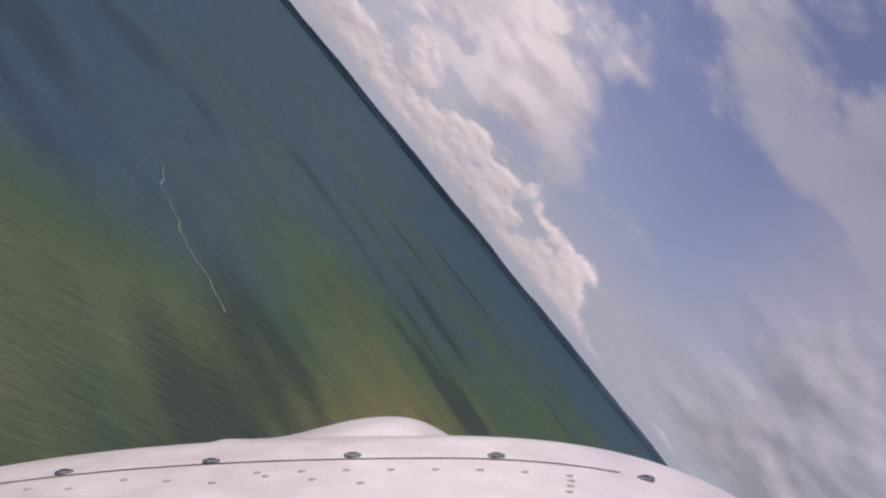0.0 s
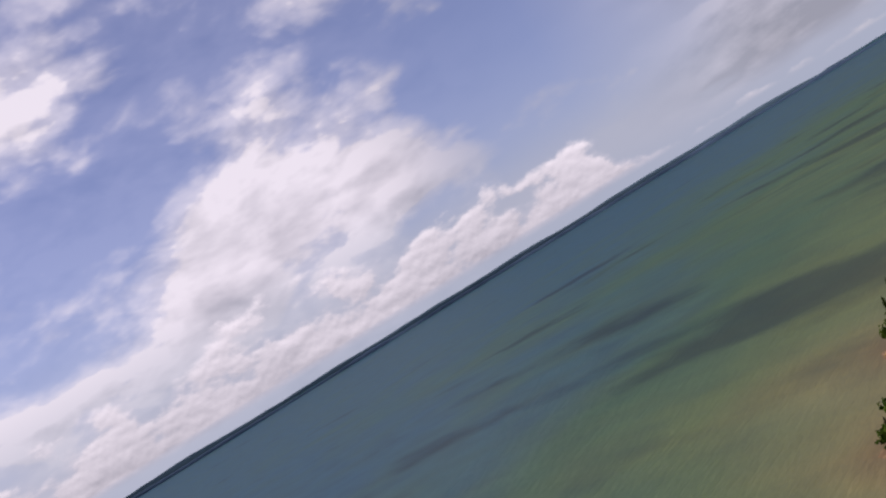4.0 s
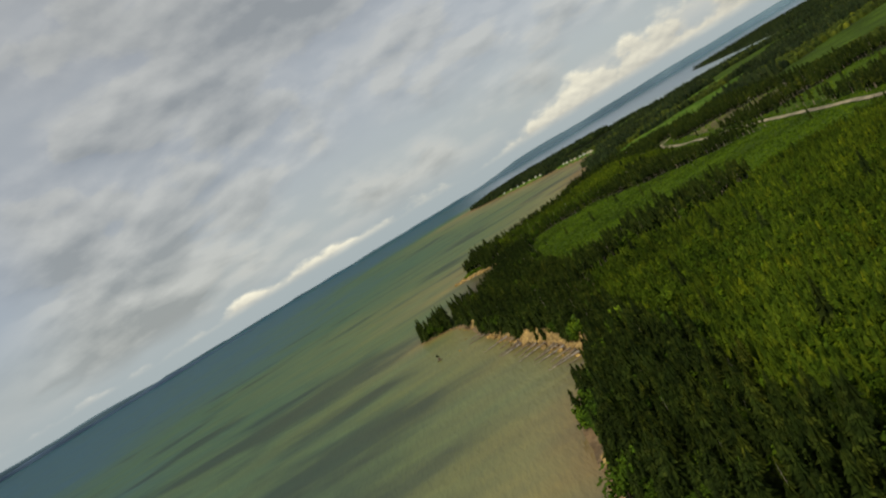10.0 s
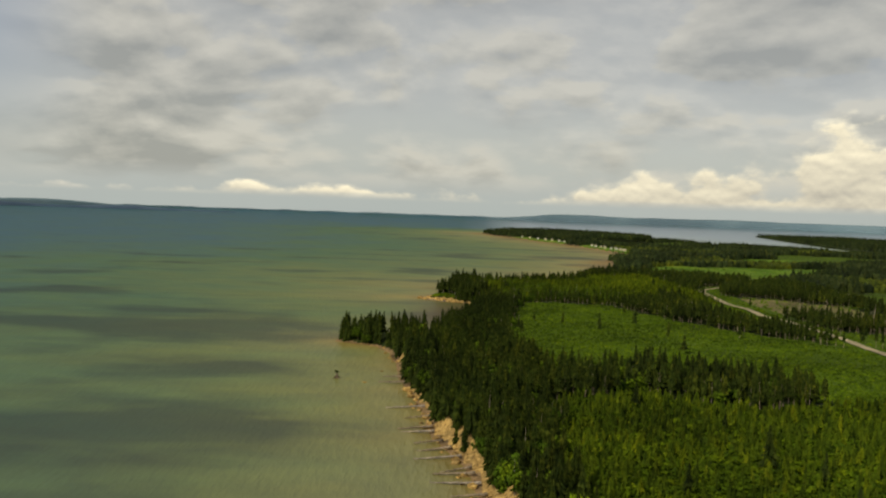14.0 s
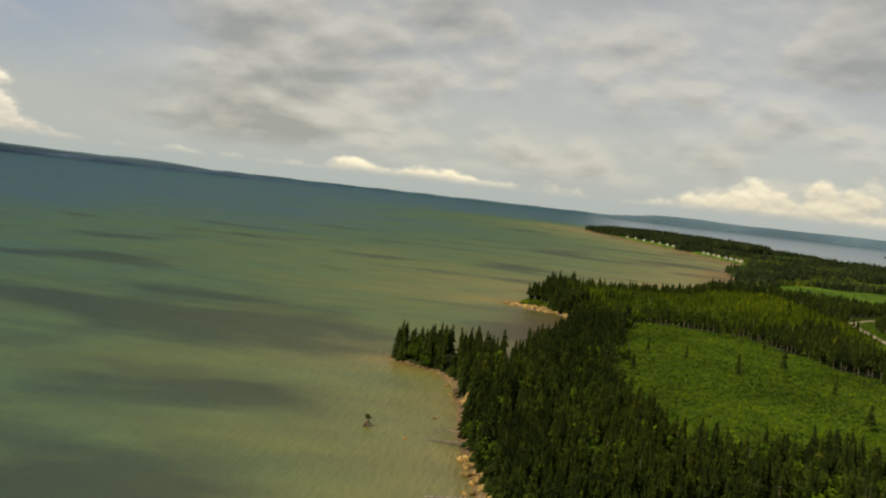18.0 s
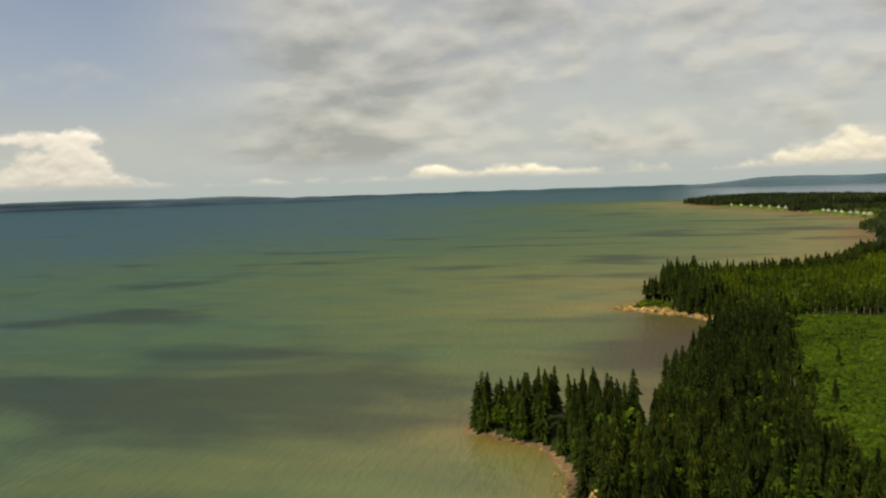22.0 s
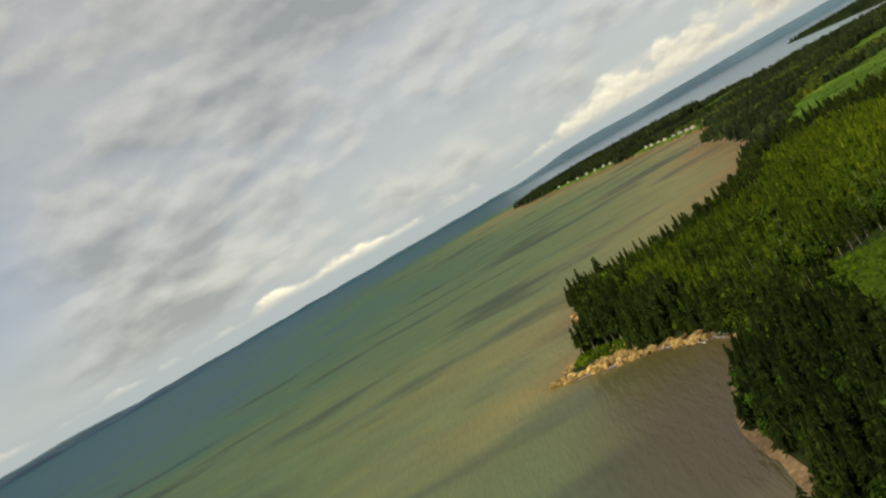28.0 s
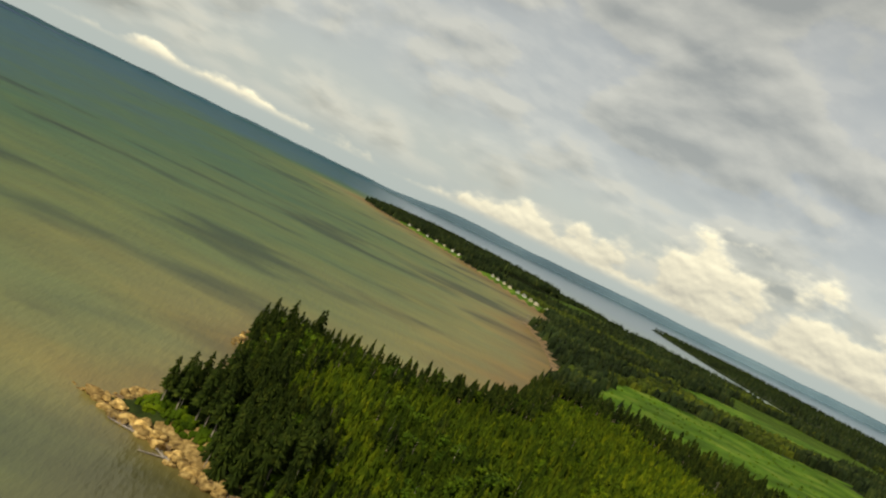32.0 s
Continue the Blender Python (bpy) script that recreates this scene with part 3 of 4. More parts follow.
def land_patch(x0, x1, y0, y1, cell, holes=(), sink=0.0):
    xs, ys = np.arange(x0, x1 + cell * 0.5, cell), np.arange(y0, y1 + cell * 0.5, cell)
    gx, gy = np.meshgrid(xs, ys)
    q = np.stack([gx.ravel(), gy.ravel()], 1)
    d = to_shore(q)
    d = np.where(inside(q, OUTLINE), d, -d)
    z = ground_height(q[:, 0], q[:, 1], d) - sink
    f = grid_faces(len(xs), len(ys))
    keep = d[f].max(1) > -12
    mid = q[f].mean(1)
    for x0, x1, y0, y1 in holes:
        keep &= ~((mid[:, 0] > x0) & (mid[:, 0] < x1) & (mid[:, 1] > y0) & (mid[:, 1] < y1))
    f, mid = f[keep], mid[keep]
    dm = d[f].mean(1)
    slope = z[f].max(1) - z[f].min(1)
    slot = np.zeros(len(f), int)
    for name, k in (("big", 1), ("young", 1), ("north", 1), ("field", 1), ("cove", 1), ("east", 1), ("far_field", 5), ("field", 5), ("lane", 1), ("glade", 1), ("gap", 1), ("bend", 1), ("cutover", 2)):
        slot[inside(mid, CLEARINGS[name])] = k
    slot[lawns(mid[:, 0], mid[:, 1], dm)] = 5
    if cell > 10:
        slot[(wave(mid[:, 0], mid[:, 1], 0.006, 3.1) > 0.55) & (dm > 60) & (slot == 0)] = 1
    if cell < 5:
        slot[dm < 2.4] = 3
        slot[(slope > 1.05) & (dm < 16) & (cliff_share(mid[:, 0], mid[:, 1]) > 0.12)] = 4
    else:
        slot[dm < (6 if cell < 10 else 3)] = 3
    return np.column_stack([q, z]), f, slot


def build_land():
    near = (-102, 162, -180, 1320)
    bay = (60, 510, 1320, 4020)
    parts = [land_patch(*near, 3.0), land_patch(*bay, 7.5, (near,)), land_patch(-90, 1890, -540, 4020, 30.0, (near, bay))]
    v, f, s, n = [], [], [], 0
    for a, b, c in parts:
        v.append(a), f.append(b + n), s.append(c)
        n += len(a)
    ob = mesh_object("ground", drawn_in(np.concatenate(v)), np.concatenate(f), [FLOOR, MEADOW, BROWN, SAND, ROCK, HAY], True, np.concatenate(s))
    return tagged(ob, "low wooded coast with grassy clearings, beaches and sandstone banks", "ground", kind="structure")


build_water()
build_land()


def height_at(q):
    d = to_shore(q)
    return ground_height(q[:, 0], q[:, 1], np.where(inside(q, OUTLINE), d, -d))


def road_line(y):
    """East of the flight the track runs north, then bends away to the north-east."""
    bend = np.maximum(y - 1035, 0)
    return 277 + 2.5 * np.sin(y * 0.011) + 1.2 * np.sin(y * 0.05) + 0.66 * np.maximum(bend - 60, 0) + 0.0055 * np.minimum(bend, 60) ** 2


def build_road():
    y = np.arange(300, 1420, 6.0)
    x = road_line(y)
    run = np.gradient(x, y)
    long = np.hypot(run, 1.0)
    v = []
    for off in (-3.2, -1.6, 0, 1.6, 3.2):
        q = np.stack([x + off / long, y - off * run / long], 1)
        v.append(np.column_stack([q, height_at(q) + 0.75 - 0.05 * abs(off)]))
    v = np.stack(v, 1).reshape(-1, 3)
    ob = mesh_object("road", v, grid_faces(5, len(y)), [DIRT], True)
    return tagged(ob, "pale gravel track through the clearings, bending away inland", "road", kind="structure")


build_road()


# vegetation -------------------------------------------------------------------
rng = np.random.default_rng(7)


def conifer_template(h, seed, whorls, per, droop=0.35, slim=0.17, bare=0.12, leaf=1.0):
    """Vertices and triangles of a conifer's crown: whorls of drooping, forked boughs."""
    r = np.random.default_rng(seed)
    v, f = [], []
    for w in range(whorls):
        t = (w + r.uniform(-0.3, 0.3)) / whorls
        t = min(max(t, 0.0), 0.985)
        z = h * (bare + (1 - bare) * t)
        reach = h * slim * (1 - t) ** 0.75 * r.uniform(0.75, 1.2) + 0.025 * h
        a0 = r.uniform(0, 6.28)
        for k in range(per):
            a = a0 + 6.283 * k / per + r.uniform(-0.45, 0.45)
            z = h * (bare + (1 - bare) * min(max(t + r.uniform(-0.75, 0.75) / whorls, 0.0), 0.985))
            ln = reach * r.choice((0.45, 0.7, 0.9, 1.05, 1.3)) * r.uniform(0.85, 1.15)
            c, s = math.cos(a), math.sin(a)
            wd = ln * 0.34 * leaf
            dz = -droop * ln * r.uniform(0.5, 1.4)
            up = 0.10 * ln
            n = len(v)
            mid = 0.55 * ln
            v += [(0, 0, z + up + 0.15 * ln), (c * mid - s * wd, s * mid + c * wd, z + dz * 0.35 - 0.12 * ln), (c * mid + s * wd, s * mid - c * wd, z + dz * 0.35 - 0.12 * ln),
                  (c * ln, s * ln, z + dz), (c * mid, s * mid, z + dz * 0.25 + 0.14 * ln)]
            f += [(n, n + 1, n + 4), (n, n + 4, n + 2), (n + 1, n + 3, n + 4), (n + 4, n + 3, n + 2)]
    n = len(v)
    e = h * 0.02
    v += [(e, 0, h * 0.93), (-e, e, h * 0.93), (-e, -e, h * 0.93), (0, 0, h * 1.02)]
    f += [(n, n + 1, n + 3), (n + 1, n + 2, n + 3), (n + 2, n, n + 3)]
    return np.array(v), np.array(f)


def spire_template(h, seed, layers, points, slim=0.17, bare=0.08, droop=0.30):
    """A conifer's crown as many thin, ragged skirts of boughs, each a ring of long and short tips."""
    r = np.random.default_rng(seed)
    v, f = [], []
    bulge = r.uniform(0.65, 0.95)
    for k in range(layers):
        t = min((k + r.uniform(-0.2, 0.2)) / layers, 0.97)
        t = max(t, 0.0)
        z = h * (bare + (1 - bare) * t)
        reach = h * slim * (1 - t) ** bulge * r.uniform(0.72, 1.25) + 0.012 * h
        rise = h * (1 - bare) / layers * r.uniform(1.5, 2.1)
        n, m, a0 = len(v), 2 * points, r.uniform(0, 6.28)
        ox, oy = r.normal(0, 0.06 * reach, 2)
        for i in range(m):
            a = a0 + 6.283 * (i + r.uniform(-0.3, 0.3)) / m
            q = reach * (r.uniform(0.75, 1.35) if i % 2 else r.uniform(0.30, 0.62))
            v.append((ox + math.cos(a) * q, oy + math.sin(a) * q, z - droop * q * r.uniform(0.4, 1.5)))
        v.append((0, 0, min(z + rise, h * 1.02)))
        f += [(n + i, n + (i + 1) % m, n + m) for i in range(m)]
    return np.array(v), np.array(f)


def trunk_template(h, r0, top=0.96, sides=6):
    v, f = [], []
    for t, k in ((0.0, 1.25), (0.06, 1.0), (0.5, 0.62), (top, 0.08)):
        for i in range(sides):
            a = 6.283 * i / sides
            v.append((math.cos(a) * r0 * k, math.sin(a) * r0 * k, h * t - (0.8 if t == 0 else 0)))
    for lev in range(3):
        for i in range(sides):
            a, b = lev * sides + i, lev * sides + (i + 1) % sides
            f += [(a, b, b + sides), (a, b + sides, a + sides)]
    return np.array(v), np.array(f)


def leafy_template(h, w, seed, count, size):
    """A rounded, lumpy crown made of many small folded leaf clumps."""
    r = np.random.default_rng(seed)
    v, f = [], []
    lumps = [(r.uniform(-0.32, 0.32) * w, r.uniform(-0.32, 0.32) * w, r.uniform(0.35, 0.8) * h, r.uniform(0.20, 0.34)) for _ in range(7)]
    for k in range(count):
        cx, cy, cz, rad = lumps[k % 7]
        d = r.normal(size=3)
        d /= np.linalg.norm(d)
        p = np.array((cx, cy, cz)) + d * np.array((w, w, h * 0.9)) * rad * r.uniform(0.75, 1.05)
        p[2] = max(p[2], 0.05 * h)
        u = r.normal(size=3)
        u -= d * (u @ d) * 0.6
        u /= np.linalg.norm(u)
        q = np.cross(d, u)
        s = size * r.uniform(0.6, 1.3)
        n = len(v)
        v += [p - u * s, p + q * s * 0.8 - d * s * 0.3, p + u * s, p - q * s * 0.8 - d * s * 0.3, p + d * s * 0.45]
        f += [(n, n + 1, n + 4), (n + 1, n + 2, n + 4), (n + 2, n + 3, n + 4), (n + 3, n, n + 4)]
    return np.array(v), np.array(f)


def cone_template(h, seed, sides=5, layers=2):
    """A distant conifer: ragged skirts."""
    r = np.random.default_rng(seed)
    v, f = [], []
    for k in range(layers):
        z0, z1 = h * (0.12 + 0.40 * k), h * (0.66 + 0.36 * k)
        rad = h * (0.17 - 0.055 * k)
        n = len(v)
        a0 = r.uniform(0, 6.28)
        for i in range(sides):
            a = a0 + 6.283 * i / sides
            q = rad * r.uniform(0.75, 1.25)
            v.append((math.cos(a) * q, math.sin(a) * q, z0 + h * r.uniform(-0.05, 0.05)))
        v.append((0, 0, min(z1, h)))
        f += [(n + i, n + (i + 1) % sides, n + sides) for i in range(sides)]
    return np.array(v), np.array(f)


def dome_template(h, w, seed, sides=6):
    """A low rounded bush."""
    r = np.random.default_rng(seed)
    v, f = [], []
    for rad, z in ((1.0, -0.15), (0.72, 0.66)):
        for i in range(sides):
            a = 6.283 * (i + r.uniform(-0.25, 0.25)) / sides
            q = w * 0.5 * rad * r.uniform(0.75, 1.2)
            v.append((math.cos(a) * q, math.sin(a) * q, h * z * r.uniform(0.8, 1.25)))
    v.append((r.uniform(-0.12, 0.12) * w, r.uniform(-0.12, 0.12) * w, h))
    for i in range(sides):
        j = (i + 1) % sides
        f += [(i, j, sides + j), (i, sides + j, sides + i), (sides + i, sides + j, 2 * sides)]
    return np.array(v), np.array(f)


def scatter(x0, x1, y0, y1, gap):
    """Jittered points on a grid of the given gap."""
    xs, ys = np.meshgrid(np.arange(x0, x1, gap), np.arange(y0, y1, gap))
    q = np.stack([xs.ravel(), ys.ravel()], 1)
    return q + rng.uniform(-0.48, 0.48, q.shape) * gap


def ragged(q):
    """Shifts places to and fro, for the uneven edge of a wood."""
    x, y = q[:, 0], q[:, 1]
    return q + np.stack([5.0 * wave(x, y, 0.11, 0.9) + 3.0 * wave(x, y, 0.31, 2.2), 5.0 * wave(x, y, 0.13, 4.0) + 3.0 * wave(x, y, 0.27, 1.2)], 1)


def in_clearing(q, names=None):
    hit = np.zeros(len(q), bool)
    for k, poly in CLEARINGS.items():
        if names is None or k in names:
            hit |= inside(ragged(q), poly)
    return hit


def shaded_stand(q):
    """Darker tone of the spruces behind the shaded cove, with cloud shade put in."""
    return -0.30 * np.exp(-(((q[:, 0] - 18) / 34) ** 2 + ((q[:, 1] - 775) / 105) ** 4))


def planted(name, q, z, templates, lo, hi, mat, label, category, lean=0.03, tone=0.0, spread=0.13):
    """One mesh of very many plants of a few shapes."""
    vs, fs, ts, n = [], [], [], 0
    pick = rng.integers(0, len(templates), len(q))
    # tone varies from plant to plant; the stand's painted cloud shade is added
    tones = np.clip(tone + 0.10 * wave(q[:, 0], q[:, 1], 0.045, 5.0) + rng.normal(0, spread, len(q)) + shaded_stand(q), -0.5, 0.5) if len(q) else np.zeros(0)
    for k, (tv, tf) in enumerate(templates):
        m = np.where(pick == k)[0]
        if not len(m):
            continue
        s = lo + (hi - lo) * rng.beta(2.0, 2.2, len(m)) * np.where(rng.random(len(m)) < 0.06, 1.3, 1.0)
        a = rng.uniform(0, 6.283, len(m))
        c, si = np.cos(a) * s, np.sin(a) * s
        lx, ly = rng.normal(0, lean, len(m)), rng.normal(0, lean, len(m))
        x = tv[None, :, 0] * c[:, None] - tv[None, :, 1] * si[:, None] + lx[:, None] * tv[None, :, 2] * s[:, None] + q[m, 0][:, None]
        y = tv[None, :, 0] * si[:, None] + tv[None, :, 1] * c[:, None] + ly[:, None] * tv[None, :, 2] * s[:, None] + q[m, 1][:, None]
        zz = tv[None, :, 2] * s[:, None] + z[m][:, None]
        vs.append(np.stack([x, y, zz], -1).reshape(-1, 3))
        fs.append((tf[None] + (np.arange(len(m)) * len(tv))[:, None, None] + n).reshape(-1, 3))
        ts.append(np.repeat(tones[m], len(tv)))
        n += len(m) * len(tv)
    if not vs:
        return None
    ob = mesh_object(name, drawn_in(np.concatenate(vs)), np.concatenate(fs), [mat])
    at = ob.data.attributes.new("tone", "FLOAT", "POINT")
    at.data.foreach_set("value", np.concatenate(ts).astype(np.float32))
    return tagged(ob, label, category, kind="stuff")


def part(name, v, f, mat, parent, label="", smooth=False):
    ob = mesh_object(name, v, f, [mat], smooth)
    ob.parent = parent
    if label:
        ob["label"] = label
    return ob


def make_tree(kind, seed):
    """One tree with trunk and crown, at the origin."""
    root = new({"conifer": "conifer_tree", "broad": "broadleaf_tree", "pine": "conifer_tree"}[kind])
    if kind == "conifer":
        tagged(root, "dark green conifer with drooping boughs on the shore bank", "tree", "shore trees")
        part("trunk", *trunk_template(20.0, 0.30), BARK, root)
        part("crown", *conifer_template(20.0, seed, 40, 8, 0.45, 0.17, 0.08, 0.52), CONIFER, root)
    elif kind == "pine":
        tagged(root, "tall thin conifer with a bare lower trunk on the headland", "tree", "headland trees")
        part("trunk", *trunk_template(22.0, 0.26), SNAGWOOD, root)
        part("crown", *conifer_template(22.0, seed, 30, 8, 0.3, 0.13, 0.38, 0.55), CONIFER, root)
    else:
        tagged(root, "bright green leafy tree leaning over the water", "tree", "shore trees")
        part("trunk", *trunk_template(7.0, 0.22, 0.8), BARK, root)
        part("crown", *leafy_template(9.0, 8.5, seed, 330, 0.62), BROADLEAF, root)
    return root


def build_forest():
    kinds = {"conifer": [make_tree("conifer", s) for s in (1, 2, 3, 4)], "pine": [make_tree("pine", s) for s in (11, 12, 13)], "broad": [make_tree("broad", s) for s in (21, 22, 23)]}
    used = {k: 0 for k in kinds}

    def stand(kind, x, y, s):
        q = np.array([(x, y)])
        m = pose(x, y, float(height_at(q)[0]) - 0.1, rng.uniform(-2, 2), rng.uniform(-2, 2), rng.uniform(0, 360))
        i = used[kind]
        used[kind] += 1
        if i < len(kinds[kind]):
            ob = kinds[kind][i]
        else:
            ob = copy_thing(kinds[kind][int(rng.integers(0, len(kinds[kind])))], Matrix.Identity(4))
        ob.matrix_world = m @ Matrix.Diagonal((s, s, s * rng.uniform(0.9, 1.12), 1))
        return ob

    # woods near the flight: all the places, then the nearest of them become single trees
    q = scatter(-100, 420, -180, 1330, 4.3)
    d = to_shore(q)
    keep = inside(q, OUTLINE) & (d > np.where(cliff_share(q[:, 0], q[:, 1]) > 0.4, 3.4, 1.4)) & (~in_clearing(q) | ((rng.random(len(q)) < 0.006) & in_clearing(q, ("big", "young", "north", "cutover", "east"))))
    # the rocky tip of the headland is bare of trees
    keep &= ~((q[:, 0] < -4) & (q[:, 1] > 935) & (q[:, 1] < 1015) & (d < 9.5))
    # gaps in the row of trees on the point
    keep &= ~((q[:, 0] > -51) & (q[:, 0] < -43.5) & (q[:, 1] > 615) & (q[:, 1] < 690)) & ~((q[:, 0] > -20) & (q[:, 0] < -13) & (q[:, 1] > 625) & (q[:, 1] < 672))
    q, d = q[keep], d[keep]
    stretches = ((-66, 14, -66, -8, 40), (-10, 30, 60, 150, 55), (-84, -20, 636, 684, 55), (-40, 30, 940, 1010, 85), (-14, 16, 676, 760, 40), (-36, 14, 400, 620, 30), (-14, 24, 1090, 1150, 26))
    single = np.zeros(len(q), bool)
    for x0, x1, y0, y1, most in stretches:
        m = np.where((q[:, 0] > x0) & (q[:, 0] < x1) & (q[:, 1] > y0) & (q[:, 1] < y1))[0]
        m = m[np.argsort(d[m])][:most]
        single[m] = True
    for (x, y), dd in zip(q[single], d[single]):
        if y > 935:
            kind = "pine" if rng.random() < 0.75 else "conifer"
        elif (dd < 6.5 and rng.random() < (0.7 if y < 300 else 0.14)) or (y < 0 and rng.random() < 0.45):
            kind = "broad"
        else:
            kind = "conifer"
        stand(kind, x, y, rng.uniform(0.48, 0.95) if kind != "broad" else rng.uniform(0.7, 1.25))
    q, d = q[~single], d[~single]
    z = height_at(q)
    close = (q[:, 1] < 420) & (q[:, 0] < 110) | (q[:, 1] < 1010) & (q[:, 0] < 45)
    low = (d > 22) & (q[:, 1] > 870) & (q[:, 0] < 200) & ~close
    leafy = (rng.random(len(q)) < np.where((d < 9) & (q[:, 1] < 320), 0.50, 0.13)) & (q[:, 0] < 160)
    edge = in_clearing(q - np.array((0.0, 7.0))) & ~in_clearing(q) & (q[:, 1] > 380) & ~leafy
    rich = [spire_template(17.0, s, 14, 7, 0.16 + 0.012 * (s % 4), 0.04 + 0.05 * (s % 3), 0.35) for s in range(40, 50)]
    plain = [spire_template(18.0, s, 10, 6, 0.15 + 0.012 * (s % 4), 0.08 + 0.07 * (s % 4)) for s in range(50, 58)]
    leaf = [leafy_template(8.0, 7.5, s, 110, 0.95) for s in range(60, 64)]
    planted("woods_edge", q[edge], z[edge], [spire_template(17.0, s, 8, 6, 0.13, 0.42) for s in range(160, 166)], 0.55, 0.95, CONIFER, "thin tall conifers along the edge of a clearing", "woods")
    planted("edge_trunks", q[edge], z[edge], [trunk_template(13.0, 0.22, 0.97, 4)], 0.6, 1.0, DRIFTWOOD, "pale bare lower trunks along the edge of a clearing", "woods")
    close &= ~edge
    planted("woods_near", q[close & ~leafy], z[close & ~leafy], rich, 0.45, 1.02, CONIFER, "dense dark conifer woods along the near coast", "woods")
    light = [spire_template(18.0, s, 6, 4, 0.16 + 0.012 * (s % 4), 0.08 + 0.07 * (s % 4)) for s in range(150, 158)]
    low &= ~edge
    planted("low_woods", q[low & ~leafy], z[low & ~leafy], [spire_template(18.0, s, 9, 6, 0.16 + 0.012 * (s % 4), 0.04) for s in range(140, 148)], 0.28, 0.66, YOUNG, "lower yellow-green conifer woods behind the headland", "woods", tone=-0.24, spread=0.20)
    mid = ~close & ~leafy & ~low & ~edge
    inland = mid & (q[:, 0] > 85)
    mid &= ~inland
    planted("woods_inland", q[inland], z[inland], light, 0.40, 0.92, CONIFER, "dark conifer woods inland of the clearings", "woods")
    planted("woods_middle", q[mid], z[mid], plain, 0.40, 0.92, CONIFER, "conifer woods between the clearings", "woods")
    planted("leafy_woods", q[leafy], z[leafy], leaf, 0.55, 1.2, BROADLEAF, "bright leafy trees and bushes among the conifers", "woods")
    t = rng.random(len(q)) < 0.05
    planted("bare_trunks", q[t], z[t], [trunk_template(19.0, 0.24, 0.97, 4)], 0.45, 0.75, SNAGWOOD, "pale bare trunks standing in the woods", "woods")

    # woods further off
    far = [cone_template(17.0, s) for s in range(70, 75)] + [dome_template(13.0, 11.0, s, 6) for s in range(75, 80)]
    q = np.concatenate([scatter(420, 1000, 300, 1330, 8.0), scatter(-20, 1000, 1330, 2300, 8.5), scatter(60, 1300, 2300, 4020, 11.0), scatter(1000, 1890, 900, 2600, 15.0)])
    d = to_shore(q, LAND)
    keep = inside(q, LAND) & (d > 7) & ~in_clearing(q) & ~lawns(q[:, 0], q[:, 1], d)
    q, d = q[keep], d[keep]
    thin = (wave(q[:, 0], q[:, 1], 0.006, 3.1) > 0.55) & (d > 60)
    q, d = q[~thin], d[~thin]
    leafy = wave(q[:, 0], q[:, 1], 0.011, 1.9) + 0.6 * wave(q[:, 0], q[:, 1], 0.035, 0.4) > 0.35
    tall = (q[:, 1] > 2900) & (q[:, 0] < 640)
    z = ground_height(q[:, 0], q[:, 1], d) + np.where(tall, 14 * np.clip(d / 150, 0, 1), 0)
    planted("woods_far", q[~leafy | tall], z[~leafy | tall], far, 0.6, 1.2, FARWOOD, "distant dark conifer woods on the flat coast", "woods")
    leafy &= ~tall
    round_far = [dome_template(9.0, 11.0, s, 5) for s in range(180, 185)]
    planted("leafy_woods_far", q[leafy], z[leafy], round_far, 0.6, 1.15, FARLEAF, "distant olive-green leafy woods between the conifers", "woods")

    # clearings
    q = scatter(30, 262, -60, 456, 2.7)
    q = q[in_clearing(q, ("young",))]
    pickm = rng.random(len(q)) < 0.62 + 0.3 * wave(q[:, 0], q[:, 1], 0.03, 1.1)
    z = height_at(q)
    small = [spire_template(5.0, s, 5, 4, 0.22 + 0.02 * (s % 3), 0.02) for s in range(80, 86)]
    puffs = [leafy_template(2.4, 3.4, s, 15, 0.85) for s in range(190, 195)]
    bushes = [dome_template(1.2, 2.9, s) for s in range(90, 97)] + [dome_template(1.9, 2.2, 97)]
    planted("young_conifers", q[pickm], z[pickm], small, 0.45, 1.45, YOUNG, "young planted conifers in a clearing", "saplings", tone=-0.05, spread=0.17)
    planted("scrub", q[~pickm], z[~pickm], puffs, 0.5, 1.3, SHRUB, "bright green scrub between young conifers", "scrub", tone=-0.10, spread=0.15)
    edge = scatter(-40, 40, 925, 1010, 1.8)
    edge = edge[inside(edge, OUTLINE)]
    edge = edge[(to_shore(edge) > 7.0) & ~in_clearing(edge)]
    planted("headland_shrubs", edge, height_at(edge), bushes, 0.6, 1.5, SHRUB, "low green shrubs and salal under the headland pines", "scrub")
    q = np.concatenate([scatter(20, 292, 300, 1030, 2.6), scatter(262, 540, 1020, 1430, 4.5), scatter(0, 60, 995, 1105, 2.7)])
    q = q[in_clearing(q, ("big", "lane", "gap", "bend")) & (np.abs(q[:, 0] - road_line(q[:, 1])) > 6)]
    planted("meadow_scrub", q, height_at(q), bushes, 0.4, 0.95, SHRUB, "low bright green scrub over a meadow", "scrub", tone=-0.14, spread=0.12)
    q = np.concatenate([scatter(40, 270, 930, 1315, 3.2), scatter(8, 62, 930, 1110, 3.0)])
    q = q[in_clearing(q, ("north", "cove", "glade"))]
    pickm = rng.random(len(q)) < 0.5 + 0.35 * wave(q[:, 0], q[:, 1], 0.025, 0.3)
    z = height_at(q)
    planted("young_conifers_north", q[pickm], z[pickm], small, 0.8, 2.0, YOUNG, "young conifers on a yellow-green clearing", "saplings", tone=0.06, spread=0.15)
